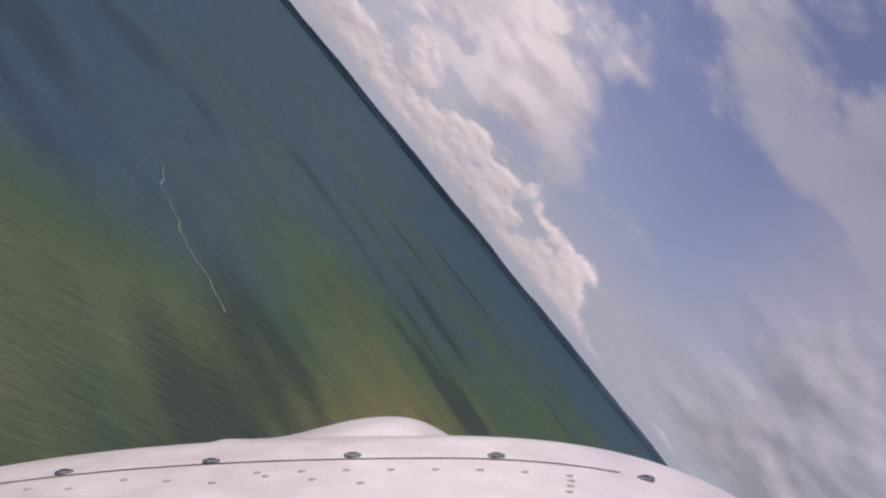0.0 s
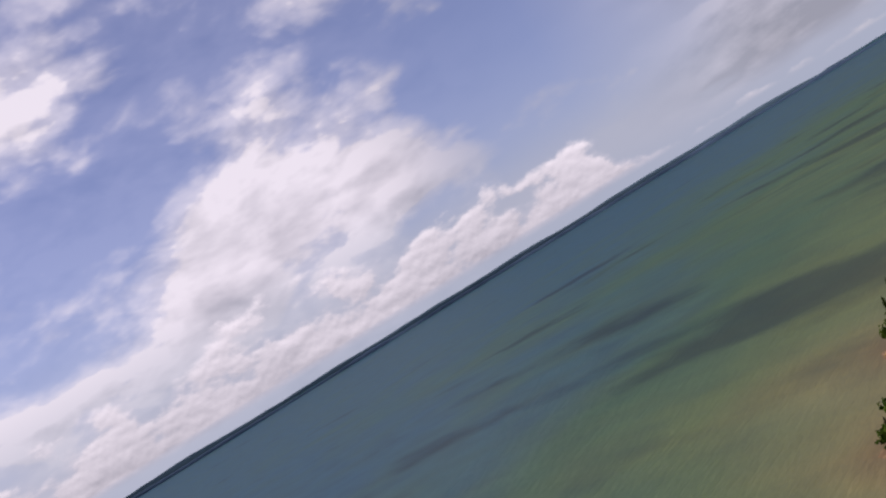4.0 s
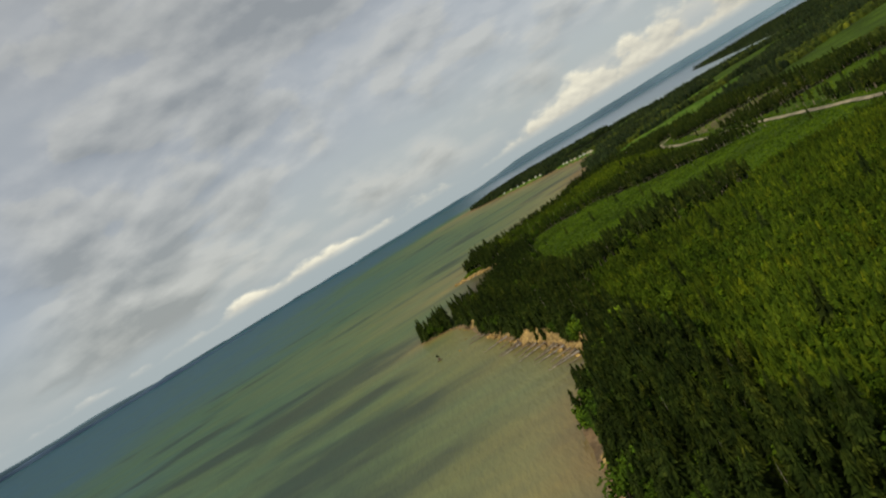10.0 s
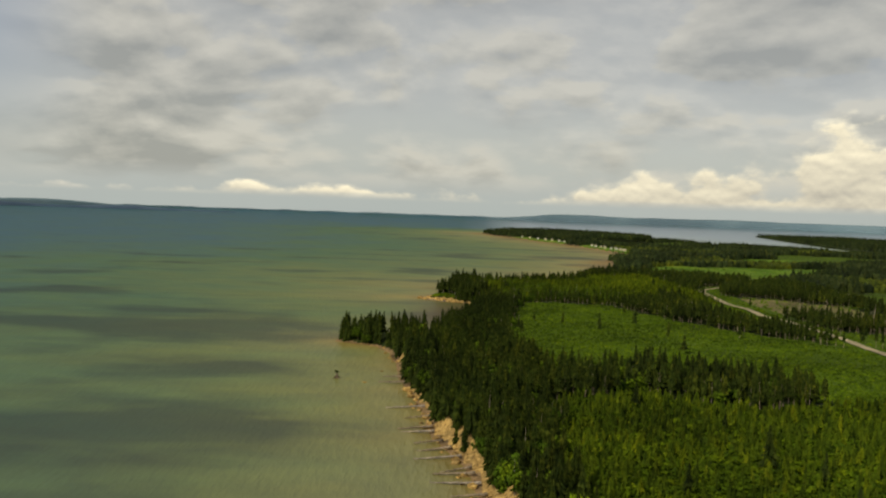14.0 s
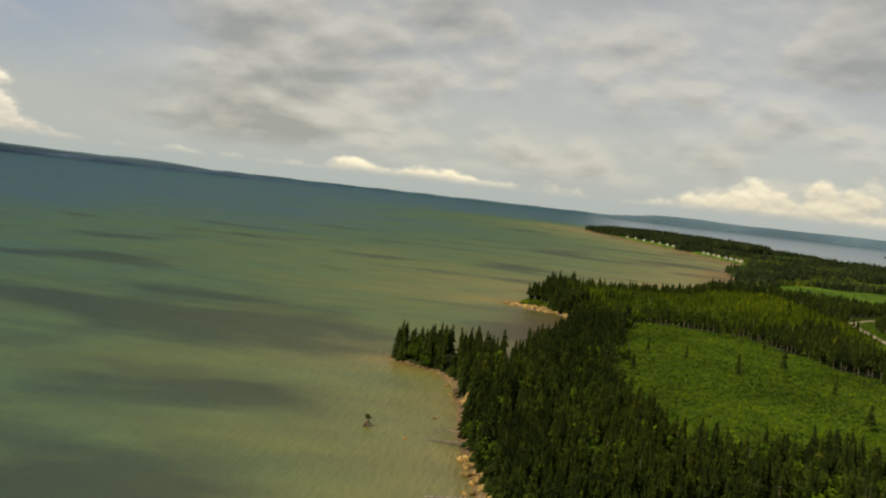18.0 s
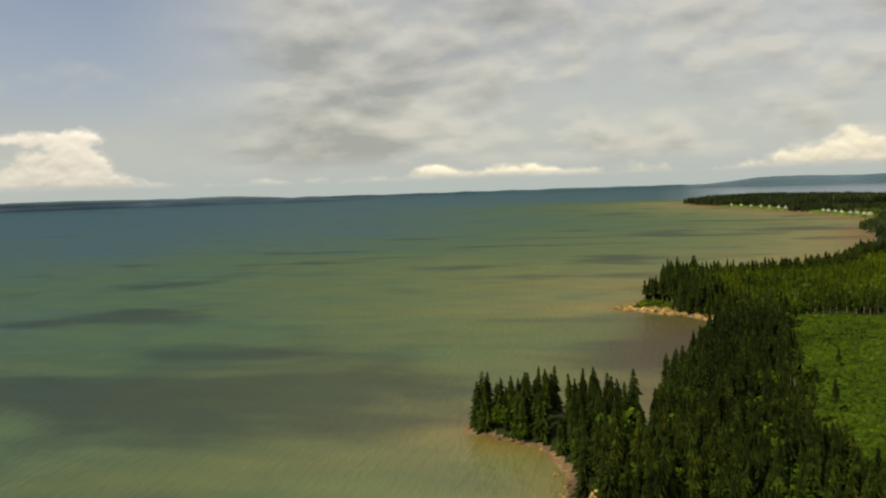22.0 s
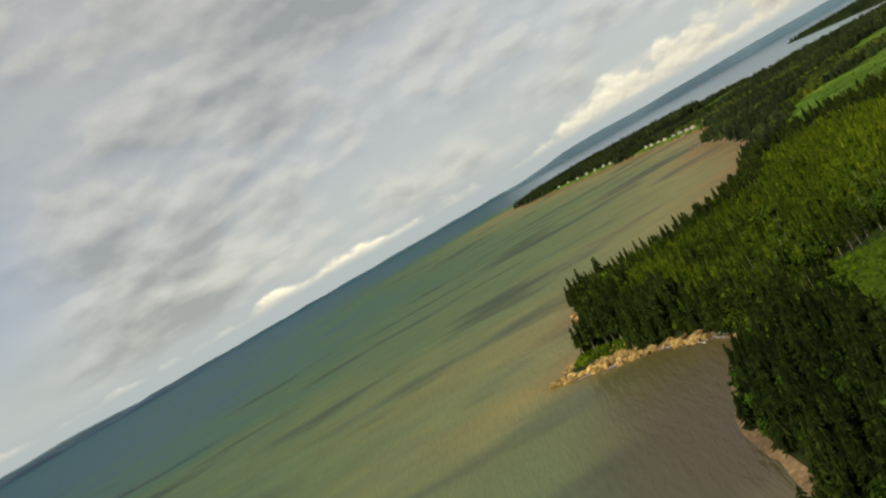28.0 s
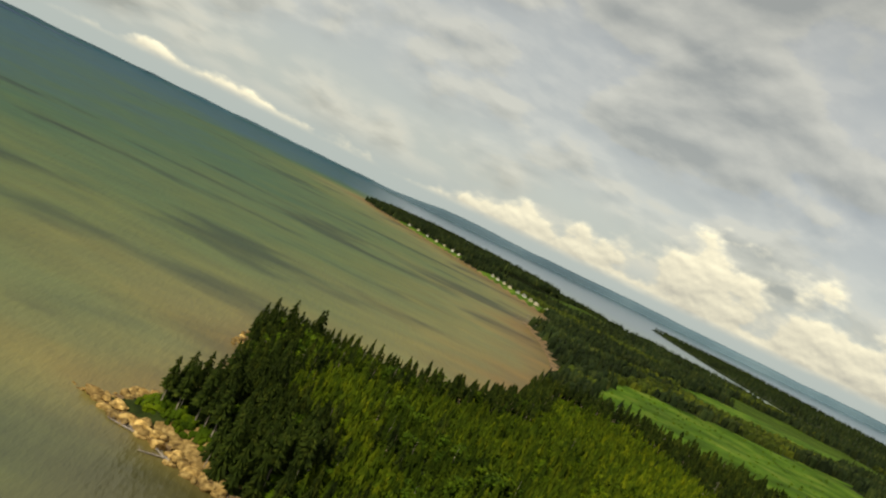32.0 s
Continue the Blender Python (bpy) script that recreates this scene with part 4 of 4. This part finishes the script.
    planted("scrub_north", q[~pickm], z[~pickm], puffs, 0.6, 1.3, SHRUB, "yellow-green scrub on a clearing", "scrub", tone=0.05, spread=0.14)
    q = np.concatenate([scatter(240, 610, 1270, 1610, 13.0), scatter(285, 530, 490, 1020, 6.0)])
    q = q[in_clearing(q, ("field", "east", "cutover"))]
    q = q[rng.random(len(q)) < 0.5]
    planted("field_scrub", q, height_at(q), bushes, 0.4, 1.3, SHRUB, "scattered scrub on open fields", "scrub")


build_forest()


# far shores ---------------------------------------------------------------------
def far_ridge(name, az0, az1, far, low, high, seed, mat, label):
    """A long low ridge on the horizon between two bearings (degrees to the left of north)."""
    n = 160
    az = np.radians(np.linspace(az0, az1, n))
    u = np.linspace(0, 1, n)
    ends = np.clip(np.minimum(u, 1 - u) * 16, 0, 1)
    top = (low + (high - low) * (0.55 + 0.25 * wave(u * 60, u * 23, 1.0, seed) + 0.06 * wave(u * 190, u * 70, 1.0, seed) + 0.03 * wave(u * 700, u * 300, 1.0, seed))) * ends
    far = np.interp(u, (0, 1), far) if isinstance(far, tuple) else np.full(n, far)
    rows = []
    for k, (dist, h) in enumerate(((0.0, -20 + 0 * top), (60.0, top * 0.55), (260.0, top), (700.0, top * 0.9))):
        r = far + dist
        rows.append(np.column_stack([HUB[0] - np.sin(az) * r, HUB[1] + np.cos(az) * r, h]))
    ob = mesh_object(name, drawn_in(np.concatenate(rows)), grid_faces(n, 4), [mat], True)
    return tagged(ob, label, "hills", kind="structure")


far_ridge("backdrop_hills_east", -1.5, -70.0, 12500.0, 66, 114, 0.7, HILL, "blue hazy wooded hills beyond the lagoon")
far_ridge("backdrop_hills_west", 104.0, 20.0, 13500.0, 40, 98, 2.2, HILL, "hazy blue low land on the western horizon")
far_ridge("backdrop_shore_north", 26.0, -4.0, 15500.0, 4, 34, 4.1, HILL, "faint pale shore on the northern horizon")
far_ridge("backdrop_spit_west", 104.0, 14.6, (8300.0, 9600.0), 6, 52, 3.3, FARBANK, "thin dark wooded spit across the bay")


def lagoon_island():
    v = drawn_in([(1785, 5436, 0.6), (1448, 3699, 0.6), (1345, 2980, 0.6), (1371, 2740, 0.6), (1700, 2600, 0.6), (2600, 2700, 0.6), (3000, 4000, 0.6), (2300, 5600, 0.6)])
    me = bpy.data.meshes.new("lagoon_island")
    bm = bmesh.new()
    top = [bm.verts.new(p + np.array((0, 0, 3.0))) for p in v]
    foot = [bm.verts.new(p - np.array((0, 0, 1.5))) for p in v]
    bm.faces.new(top)
    for i in range(len(v)):
        j = (i + 1) % len(v)
        bm.faces.new((top[i], foot[i], foot[j], top[j]))
    bmesh.ops.recalc_face_normals(bm, faces=bm.faces)
    bm.to_mesh(me)
    bm.free()
    me.materials.append(FLOOR)
    tagged(new("lagoon_island", me), "low wooded island across the lagoon", "island", kind="structure")
    poly = np.array([(1785, 5436), (1448, 3699), (1345, 2980), (1371, 2740), (1700, 2600), (2600, 2700), (3000, 4000), (2300, 5600)], float)
    q = scatter(1345, 2400, 2650, 5500, 24.0)
    q = q[inside(q, poly)]
    planted("island_woods", q, np.full(len(q), 3.0), [cone_template(19.0, s, 6) for s in range(170, 174)], 0.8, 1.3, FARWOOD, "distant woods on the lagoon island", "woods")


lagoon_island()


# rocks, logs and stumps on the shore -----------------------------------------------
def rock_mesh(seed):
    r = np.random.default_rng(seed)
    bm = bmesh.new()
    bmesh.ops.create_icosphere(bm, subdivisions=2, radius=1.0)
    cuts = r.normal(size=(9, 3))
    cuts /= np.linalg.norm(cuts, axis=1)[:, None]
    depth = r.uniform(0.55, 0.85, 9)
    for v in bm.verts:
        p = np.array(v.co)
        for c, k in zip(cuts, depth):
            over = p @ c - k
            if over > 0:
                p = p - c * over
        v.co = p * (1.15, 0.9, 0.8)
    me = bpy.data.meshes.new("rock")
    bm.to_mesh(me)
    bm.free()
    me.materials.append(ROCK)
    return me


ROCKS = [rock_mesh(s) for s in range(6)]


def rocks_along(points, count, spread, lo, hi, label, group):
    pts = np.array(points, float)
    seg = np.concatenate([[0], np.cumsum(np.hypot(*np.diff(pts, axis=0).T))])
    for s in np.sort(rng.uniform(0, seg[-1], count)):
        x = np.interp(s, seg, pts[:, 0]) + rng.normal(0, spread)
        y = np.interp(s, seg, pts[:, 1]) + rng.normal(0, spread)
        k = rng.uniform(lo, hi)
        z = max(float(height_at(np.array([(x, y)]))[0]), -0.3)
        ob = new("rock", ROCKS[int(rng.integers(0, 6))])
        ob.matrix_world = pose(x, y, z + k * 0.25, rng.uniform(-20, 20), rng.uniform(-20, 20), rng.uniform(0, 360)) @ Matrix.Diagonal((k * rng.uniform(0.8, 1.5), k, k * rng.uniform(0.7, 1.1), 1))
        tagged(ob, label, "rock", group)


rocks_along([(24, 912), (14, 930), (-6, 944), (-22, 958), (-36, 967)], 110, 1.7, 0.9, 2.8, "yellow sandstone block at the foot of the headland", "headland rocks")
rocks_along([(-36, 967), (-28, 982), (-15, 1003)], 34, 1.6, 0.7, 2.0, "yellow sandstone block on the seaward ledge", "headland rocks")
rocks_along([(-36, 967), (-46, 972)], 7, 1.2, 0.5, 1.2, "small yellow rock standing in the shallows off the headland", "headland rocks")
rocks_along([(-10, 1095), (-10, 1126), (-3, 1139)], 26, 1.3, 0.6, 1.6, "yellow sandstone block below the pines", "headland rocks")
rocks_along([(18, 288), (12, 315), (4, 360), (-9, 415), (-26, 515)], 60, 1.5, 0.6, 1.9, "fallen sandstone block under the wooded bank", "bank rocks")
rocks_along([(-34, 570), (-48, 630), (-80, 650)], 22, 1.2, 0.5, 1.2, "small pale rock on the island shore", "bank rocks")
rocks_along([(-20, -56), (-38, -60), (-48, -52), (-60, -52)], 34, 1.1, 0.5, 1.8, "orange sandstone boulder below leafy trees", "cove rocks")


def log_mesh(length, r0, seed):
    """A stripped trunk lying along x: bent, tapered, with broken root end and limb stubs."""
    r = np.random.default_rng(seed)
    v, f, n, sides = [], [], 9, 7
    bend = r.uniform(-0.02, 0.02)
    for i in range(n):
        t = i / (n - 1)
        rad = r0 * (1.25 - 0.75 * t) * (1.5 if i == 0 else 1) * r.uniform(0.92, 1.08)
        for k in range(sides):
            a = 6.283 * k / sides
            v.append((length * t, bend * length * math.sin(3.1 * t) + rad * math.cos(a), rad * math.sin(a)))
    for i in range(n - 1):
        for k in range(sides):
            a, b = i * sides + k, i * sides + (k + 1) % sides
            f.append((a, b, b + sides, a + sides))
    c0, c1 = len(v), len(v) + 1
    v += [(-0.1, 0, 0), (length, 0, 0)]
    for k in range(sides):
        f.append((c0, (k + 1) % sides, k, c0))
        f.append((c1, (n - 1) * sides + k, (n - 1) * sides + (k + 1) % sides, c1))
    return v, f


def make_log(length, r0, seed, mat):
    v, f = log_mesh(length, r0, seed)
    me = bpy.data.meshes.new("log")
    me.from_pydata(v, [], [tuple(dict.fromkeys(q)) for q in f])
    me.materials.append(mat)
    me.polygons.foreach_set("use_smooth", np.ones(len(me.polygons), bool))
    root = new("fallen_log")
    trunk = new("trunk", me)
    trunk.parent = root
    r = np.random.default_rng(seed + 50)
    for k in range(4):
        x = length * r.uniform(0.35, 0.95)
        sv, sf = log_mesh(r.uniform(0.6, 1.6), r0 * 0.25, seed + k)
        sme = bpy.data.meshes.new("limb_stub")
        sme.from_pydata(sv, [], [tuple(dict.fromkeys(q)) for q in sf])
        sme.materials.append(mat)
        stub = new("limb_stub", sme)
        stub.parent = root
        stub.matrix_basis = pose(x, 0, 0, r.uniform(0, 360), -r.uniform(35, 70), 0)
    return root


def lay(ob, x, y, heading, tilt=0.0, lift=0.25):
    z = max(float(height_at(np.array([(x, y)]))[0]), 0.0)
    ob.matrix_world = pose(x, y, z + lift, 0, tilt, heading)
    return ob


LOGS = [make_log(15.0, 0.42, 1, DRIFTWOOD), make_log(12.0, 0.36, 2, DRIFTWOOD), make_log(18.0, 0.40, 3, SNAGWOOD), make_log(8.0, 0.30, 4, SNAGWOOD)]
for i, y in enumerate((284, 296, 306, 312, 322, 333, 345, 352, 366, 378, 388, 402, 410, 430, 448, 505, 520)):
    ob = LOGS[i % 3] if i < 3 else copy_thing(LOGS[i % 3], Matrix.Identity(4))
    x = np.interp(y, (284, 312, 357, 400, 435, 515), (18, 13, 6, -8, -11, -28))
    lay(ob, x + 2.0, y, 180 + rng.uniform(-16, 22), -float(rng.uniform(-7, -3)) if i % 2 else 4.5, 1.1)
    tagged(ob, "grey fallen trunk lying from the bank into the water", "log", "fallen logs")
first = True
for k in range(30):
    s = rng.uniform(0, 1)
    ob = LOGS[3] if first else copy_thing(LOGS[3], Matrix.Identity(4))
    first = False
    lay(ob, np.interp(s, (0, 0.5, 1), (28, 8, -24)) + rng.normal(0, 1.5), np.interp(s, (0, 0.5, 1), (898, 936, 955)) + rng.normal(0, 1.5), np.interp(s, (0, 1), (105, 150)) + rng.normal(0, 22), 0, 0.35)
    tagged(ob, "short bleached driftwood log on the headland beach", "log", "driftwood")
ob = copy_thing(LOGS[2], Matrix.Identity(4))
tagged(lay(ob, 14, 50, 170, 2, 0.4), "long bleached trunk lying from the bushes into the water", "log", "fallen logs")
ob = copy_thing(LOGS[2], Matrix.Identity(4))
tagged(lay(ob, 6, 668, 160, 2, 0.4), "pale trunk lying in the shaded cove", "log", "fallen logs")
ob = copy_thing(LOGS[1], Matrix.Identity(4))
tagged(lay(ob, -24, -57, 200, 2, 0.4), "grey root and trunk lying below the rocks", "log", "fallen logs")


def snag(name, x, y, height, lean, label, group, base=None):
    """A dead standing tree with broken limbs."""
    root = new(name)
    part("trunk", *trunk_template(height, 0.035 * height * 0.55, 0.98, 7), SNAGWOOD, root)
    r = np.random.default_rng(int(abs(x * 7 + y)))
    for k in range(7):
        a, z, ln = r.uniform(0, 6.28), height * r.uniform(0.4, 0.95), height * r.uniform(0.06, 0.16)
        c, s = math.cos(a), math.sin(a)
        w = 0.05 * ln + 0.03
        v = [(-s * w, c * w, z), (s * w, -c * w, z), (0, 0, z + 2 * w), (c * ln, s * ln, z + ln * r.uniform(-0.2, 0.5))]
        part("limb", v, [(0, 1, 3), (1, 2, 3), (2, 0, 3), (0, 2, 1)], SNAGWOOD, root)
    z = max(float(height_at(np.array([(x, y)]))[0]), -0.2) if base is None else base
    root.matrix_world = Matrix.Translation(drawn_in([(x, y, z)])[0]) @ pose(0, 0, 0, lean, lean * 0.6, 40)
    return tagged(root, label, "dead tree", group)


for x, y, h, lean in ((296, 1868, 17, 3), (302, 1880, 15, -4), (290, 1884, 12, 6), (286, 1872, 10, -7), (306, 1896, 13, 5), (278, 1878, 6, 14)):
    snag("dead_tree", x, y, h, lean, "bare grey dead tree standing in the shallows", "drowned trees")
snag("dead_tree", -6, 1120, 12, 3, "bleached bare trunk on the rocky point", "drowned trees")
for x, y, h in ((262, 1180, 14), (330, 905, 13), (345, 880, 15), (300, 960, 11), (372, 840, 14), (352, 800, 12)):
    snag("dead_tree", x, y, h, 2, "pale dead tree still standing on cut-over ground", "standing dead trees")


def sea_stump(x, y):
    """A drowned stump with roots and a tuft of shrub on top."""
    root = new("sea_stump")
    v, f = trunk_template(3.4, 1.1, 0.9, 9)
    part("stump", v, f, BARK, root)
    for k in range(5):
        a = 6.283 * k / 5 + 0.3
        c, s = math.cos(a), math.sin(a)
        v = [(c * 0.7 - s * 0.3, s * 0.7 + c * 0.3, 0.9), (c * 0.7 + s * 0.3, s * 0.7 - c * 0.3, 0.9), (c * 0.8, s * 0.8, 1.5), (c * 3.2, s * 3.2, -0.5)]
        part("root", v, [(0, 1, 3), (1, 2, 3), (2, 0, 3), (0, 2, 1)], BARK, root)
    v, f = leafy_template(2.4, 2.6, 77, 60, 0.35)
    part("shrub_tuft", v + np.array((0, 0, 2.2)), f, CONIFER, root, "small dark shrub growing on the stump")
    root.location = (x, y, 0)
    return tagged(root, "dark drowned stump with a shrub on top, standing in the water", "stump")


sea_stump(-62, 515)
for x, y in ((-46, 506), (-40, 540)):
    ob = new("rock", ROCKS[1])
    ob.matrix_world = pose(x, y, 0.1, 0, 0, 30) @ Matrix.Diagonal((1.3, 0.9, 0.8, 1))
    tagged(ob, "low dark rock awash near the island", "rock", "bank rocks")


def foam_line():
    """A thin broken line of foam on the open water."""
    v, n = [], 90
    for i in range(n):
        t = i / (n - 1)
        x = -150 + 100 * t
        y = -228 - 9 * math.sin(3.0 * t) + 1.6 * math.sin(17 * t) + 0.7 * math.sin(41 * t)
        w = (0.15 + 0.32 * t) * (0.55 + 0.45 * noise.noise((t * 30, 2.0, 0.3))) + 0.12
        v += [(x, y - w, 0.12), (x, y + w, 0.12)]
    ob = mesh_object("foam_line", v, grid_faces(2, n), [plain_paint("sea_foam", (0.32, 0.33, 0.29), 0.9)])
    return tagged(ob, "thin pale line of foam drifting on the water", "foam", kind="stuff")


foam_line()


# houses on the far shore -------------------------------------------------------------
WALLS = [plain_paint("cream_siding", (0.62, 0.54, 0.36)), plain_paint("white_siding", (0.60, 0.58, 0.52)), plain_paint("ochre_siding", (0.55, 0.38, 0.16))]
ROOF = plain_paint("grey_roofing", (0.24, 0.23, 0.22), 0.8)
ROOF_OCHRE = plain_paint("ochre_roofing", (0.42, 0.28, 0.10), 0.8)
ROOF_PALE = plain_paint("pale_roofing", (0.44, 0.39, 0.29), 0.7)
PANE = plain_paint("dark_window_glass", (0.03, 0.035, 0.04), 0.1)
DOORPAINT = plain_paint("brown_door_paint", (0.18, 0.10, 0.05))


def box(x0, x1, y0, y1, z0, z1):
    v = [(x, y, z) for z in (z0, z1) for x, y in ((x0, y0), (x1, y0), (x1, y1), (x0, y1))]
    return v, [(3, 2, 1, 0), (4, 5, 6, 7), (0, 1, 5, 4), (1, 2, 6, 5), (2, 3, 7, 6), (3, 0, 4, 7)]


def house(x, y, turn, w, d, h, wall, roof, label):
    root = new("house")
    part("wall", *box(-w / 2, w / 2, -d / 2, d / 2, -0.5, h), wall, root)
    e, r = 0.6, h + d * 0.36
    v = [(-w / 2 - e, -d / 2 - e, h - 0.25), (w / 2 + e, -d / 2 - e, h - 0.25), (w / 2 + e, d / 2 + e, h - 0.25), (-w / 2 - e, d / 2 + e, h - 0.25), (-w / 2 - e, 0, r), (w / 2 + e, 0, r)]
    me = bpy.data.meshes.new("roof")
    me.from_pydata(v, [], [(0, 1, 5, 4), (2, 3, 4, 5), (0, 4, 3), (1, 2, 5), (3, 2, 1, 0)])
    me.materials.append(roof)
    top = new("roof", me)
    top.parent = root
    part("chimney", *box(w * 0.2, w * 0.2 + 0.7, -0.3, 0.4, r - 0.9, r + 0.9), WALLS[1], root)
    part("door", *box(-0.5, 0.5, -d / 2 - 0.06, -d / 2 + 0.02, 0, 2.1), DOORPAINT, root)
    for k in (-0.34, -0.2, 0.2, 0.34):
        win = part("window", *box(k * w - 0.65, k * w + 0.65, -d / 2 - 0.07, -d / 2 + 0.02, 0.95, 2.25), WALLS[1], root)
        part("pane", *box(k * w - 0.55, k * w + 0.55, -d / 2 - 0.10, -d / 2 - 0.05, 1.05, 2.15), PANE, win)
    q = np.array([(x, y)])
    z = float(height_at(q)[0])
    root.matrix_world = Matrix.Translation(drawn_in([(x, y, z)])[0]) @ pose(0, 0, 0, 0, 0, turn)
    return tagged(root, label, "house", "shore houses")


for x, y, turn, w, d, h, k, roof in ((309, 1706, -60, 10, 8, 3.8, 2, ROOF_OCHRE), (309, 1672, -50, 8, 6, 3.2, 0, ROOF_OCHRE), (432, 2290, -80, 12, 8, 3.5, 1, ROOF_PALE), (418, 2375, -82, 11, 8, 3.5, 0, ROOF_PALE),
                                     (408, 2458, -90, 13, 8, 3.5, 1, ROOF), (394, 2548, -95, 12, 8, 3.5, 0, ROOF_PALE), (382, 2635, -95, 12, 8, 3.5, 1, ROOF_PALE), (334, 2905, -105, 13, 8, 3.5, 1, ROOF_PALE),
                                     (306, 3015, -105, 12, 8, 3.5, 0, ROOF_PALE), (272, 3165, -105, 14, 8, 3.5, 1, ROOF), (252, 3262, -105, 13, 8, 3.5, 0, ROOF_PALE), (230, 3345, -105, 13, 8, 3.5, 1, ROOF_PALE), (420, 2330, -80, 15, 9, 4, 0, ROOF_PALE),
                                     (414, 2420, -85, 14, 9, 4, 1, ROOF), (398, 2500, -95, 16, 9, 4, 0, ROOF_PALE), (386, 2590, -95, 13, 9, 4, 1, ROOF_PALE),
                                     (345, 2860, -105, 16, 9, 4, 0, ROOF), (322, 2950, -105, 15, 9, 4, 1, ROOF_PALE), (290, 3080, -105, 14, 9, 4, 0, ROOF_PALE), (560, 3560, -100, 24, 10, 6, 1, ROOF)):
    house(x, y, turn, w * 0.75, d * 0.75, h * 0.85, WALLS[k], roof, "small " + ("ochre", "cream", "white")[(k + 1) % 3] + " wooden house with a gable roof above the beach")


# the aeroplane's nose, where the flight begins --------------------------------------------
def cowl_paint():
    mat, nt, bsdf = material("white_aircraft_paint", 0.32, 0.5)
    bsdf.inputs["Coat Weight"].default_value = 0.3
    a = ramp(nt, noise_node(nt, 14.0, 5), ((0.35, (0.66, 0.64, 0.61)), (0.65, (0.80, 0.79, 0.76))))
    b = ramp(nt, noise_node(nt, 160.0, 3), ((0.3, (0.93, 0.93, 0.92)), (0.6, (1, 1, 1))))
    nt.links.new(blend(nt, 1.0, a, b, "MULTIPLY"), bsdf.inputs["Base Color"])
    return mat


COWL = cowl_paint()
STEEL, steel_nodes, steel_bsdf = material("fastener_steel", 0.28, 0.5)
steel_bsdf.inputs["Metallic"].default_value = 1.0
steel_nodes.links.new(ramp(steel_nodes, noise_node(steel_nodes, 220.0, 3), ((0.3, (0.25, 0.24, 0.23)), (0.7, (0.62, 0.61, 0.59)))), steel_bsdf.inputs["Base Color"])
RIVET = plain_paint("worn_rivet_paint", (0.42, 0.40, 0.38), 0.5)
SEAM = plain_paint("dark_panel_gap", (0.05, 0.045, 0.04), 0.9)


def cowl_height(x, ahead):
    """Height of the cowling's skin below the eye at x metres to the right and so far ahead."""
    side = 0.35 * x * x + 1.5 * x ** 4 if x > 0 else 0.09 * x * x + 0.10 * x ** 4
    nose = 1.6 * max(ahead - 1.10, 0) ** 2 + 2.5 * max(ahead - 1.25, 0) ** 2
    return -0.236 - side - nose - 0.01 * (1.1 - ahead)


def build_cowling():
    root = new("engine_cowling")
    xs, zs = np.linspace(-0.95, 0.62, 60), np.linspace(0.62, 1.62, 40)
    outer = [(x, cowl_height(x, a), -a) for a in zs for x in xs]
    inner = [(x, y - 0.004, z) for x, y, z in outer]
    f = grid_faces(len(xs), len(zs))
    n = len(outer)
    faces = np.concatenate([f, f[:, ::-1] + n])
    skin = part("top_panel", outer + inner, faces, COWL, root, "curved white painted top skin", True)
    # the swelling ahead of the skin
    v, us = [], np.linspace(-1, 1, 60)
    vs = np.linspace(0, math.pi, 15)
    for u in us:
        x = -0.37 + 0.40 * u
        h = 0.0 if u < 0 else 0.066 * (math.sin(math.pi * min(u / 0.72, 1) / 2) ** 1.9 if u < 0.72 else max(1 - ((u - 0.72) / 0.28) ** 2.4, 0))
        for w in vs:
            v.append((x, -0.322 + 0.09 * min(u, 0.0) + h * math.sin(w), -1.32 - 0.20 * math.cos(w)))
    part("nose_fairing", v, grid_faces(15, 60), COWL, root, "smooth raised fairing on the nose", True)

    def disc(name, x, ahead, rx, rz, h, mat, parent):
        y = cowl_height(x, ahead)
        v, m = [], 12
        for k, (s, z) in enumerate(((1.0, -0.002), (0.92, h * 0.6), (0.55, h))):
            v += [(x + rx * s * math.cos(6.283 * i / m), y + z, -ahead + rz * s * math.sin(6.283 * i / m)) for i in range(m)]
        v.append((x, y + h * 1.05, -ahead))
        f = [(r * m + i, r * m + (i + 1) % m, (r + 1) * m + (i + 1) % m, (r + 1) * m + i) for r in range(2) for i in range(m)]
        me = bpy.data.meshes.new(name)
        me.from_pydata(v, [], f + [(2 * m + i, 2 * m + (i + 1) % m, 3 * m) for i in range(m)])
        me.materials.append(mat)
        ob = new(name, me)
        ob.parent = parent
        return ob

    for x, a in ((-0.435, 1.03), (-0.265, 1.025), (-0.104, 1.03), (0.061, 1.03), (0.228, 1.01)):
        ob = disc("fastener", x, a, 0.011, 0.011, 0.0035, STEEL, root)
        slot = disc("slot", x, a, 0.007, 0.0018, 0.0042, SEAM, ob)
    for k in range(11):
        disc("rivet", -0.20 + 0.048 * k if k < 8 else 0.135 - 0.004 * (k - 8), 0.965 if k < 8 else 0.945 - 0.022 * (k - 8), 0.0045, 0.0045, 0.0012, RIVET, root)
    for k in range(9):
        disc("rivet", -0.50 + 0.052 * k, 0.985 - 0.012 * (k % 3) - 0.006 * k, 0.0045, 0.0045, 0.0012, RIVET, root)
    v = []
    for x in np.linspace(-0.62, 0.20, 40):
        for a in (1.012, 1.0155):
            v.append((x, cowl_height(x, a) + 0.0008, -a))
    part("panel_gap", v, grid_faces(2, 40), SEAM, root)
    root.matrix_world = flight_pose(*ROWS[0][1:])
    return tagged(root, "white riveted engine cowling of a light aeroplane, flying over the bay", "cowling")


build_cowling()
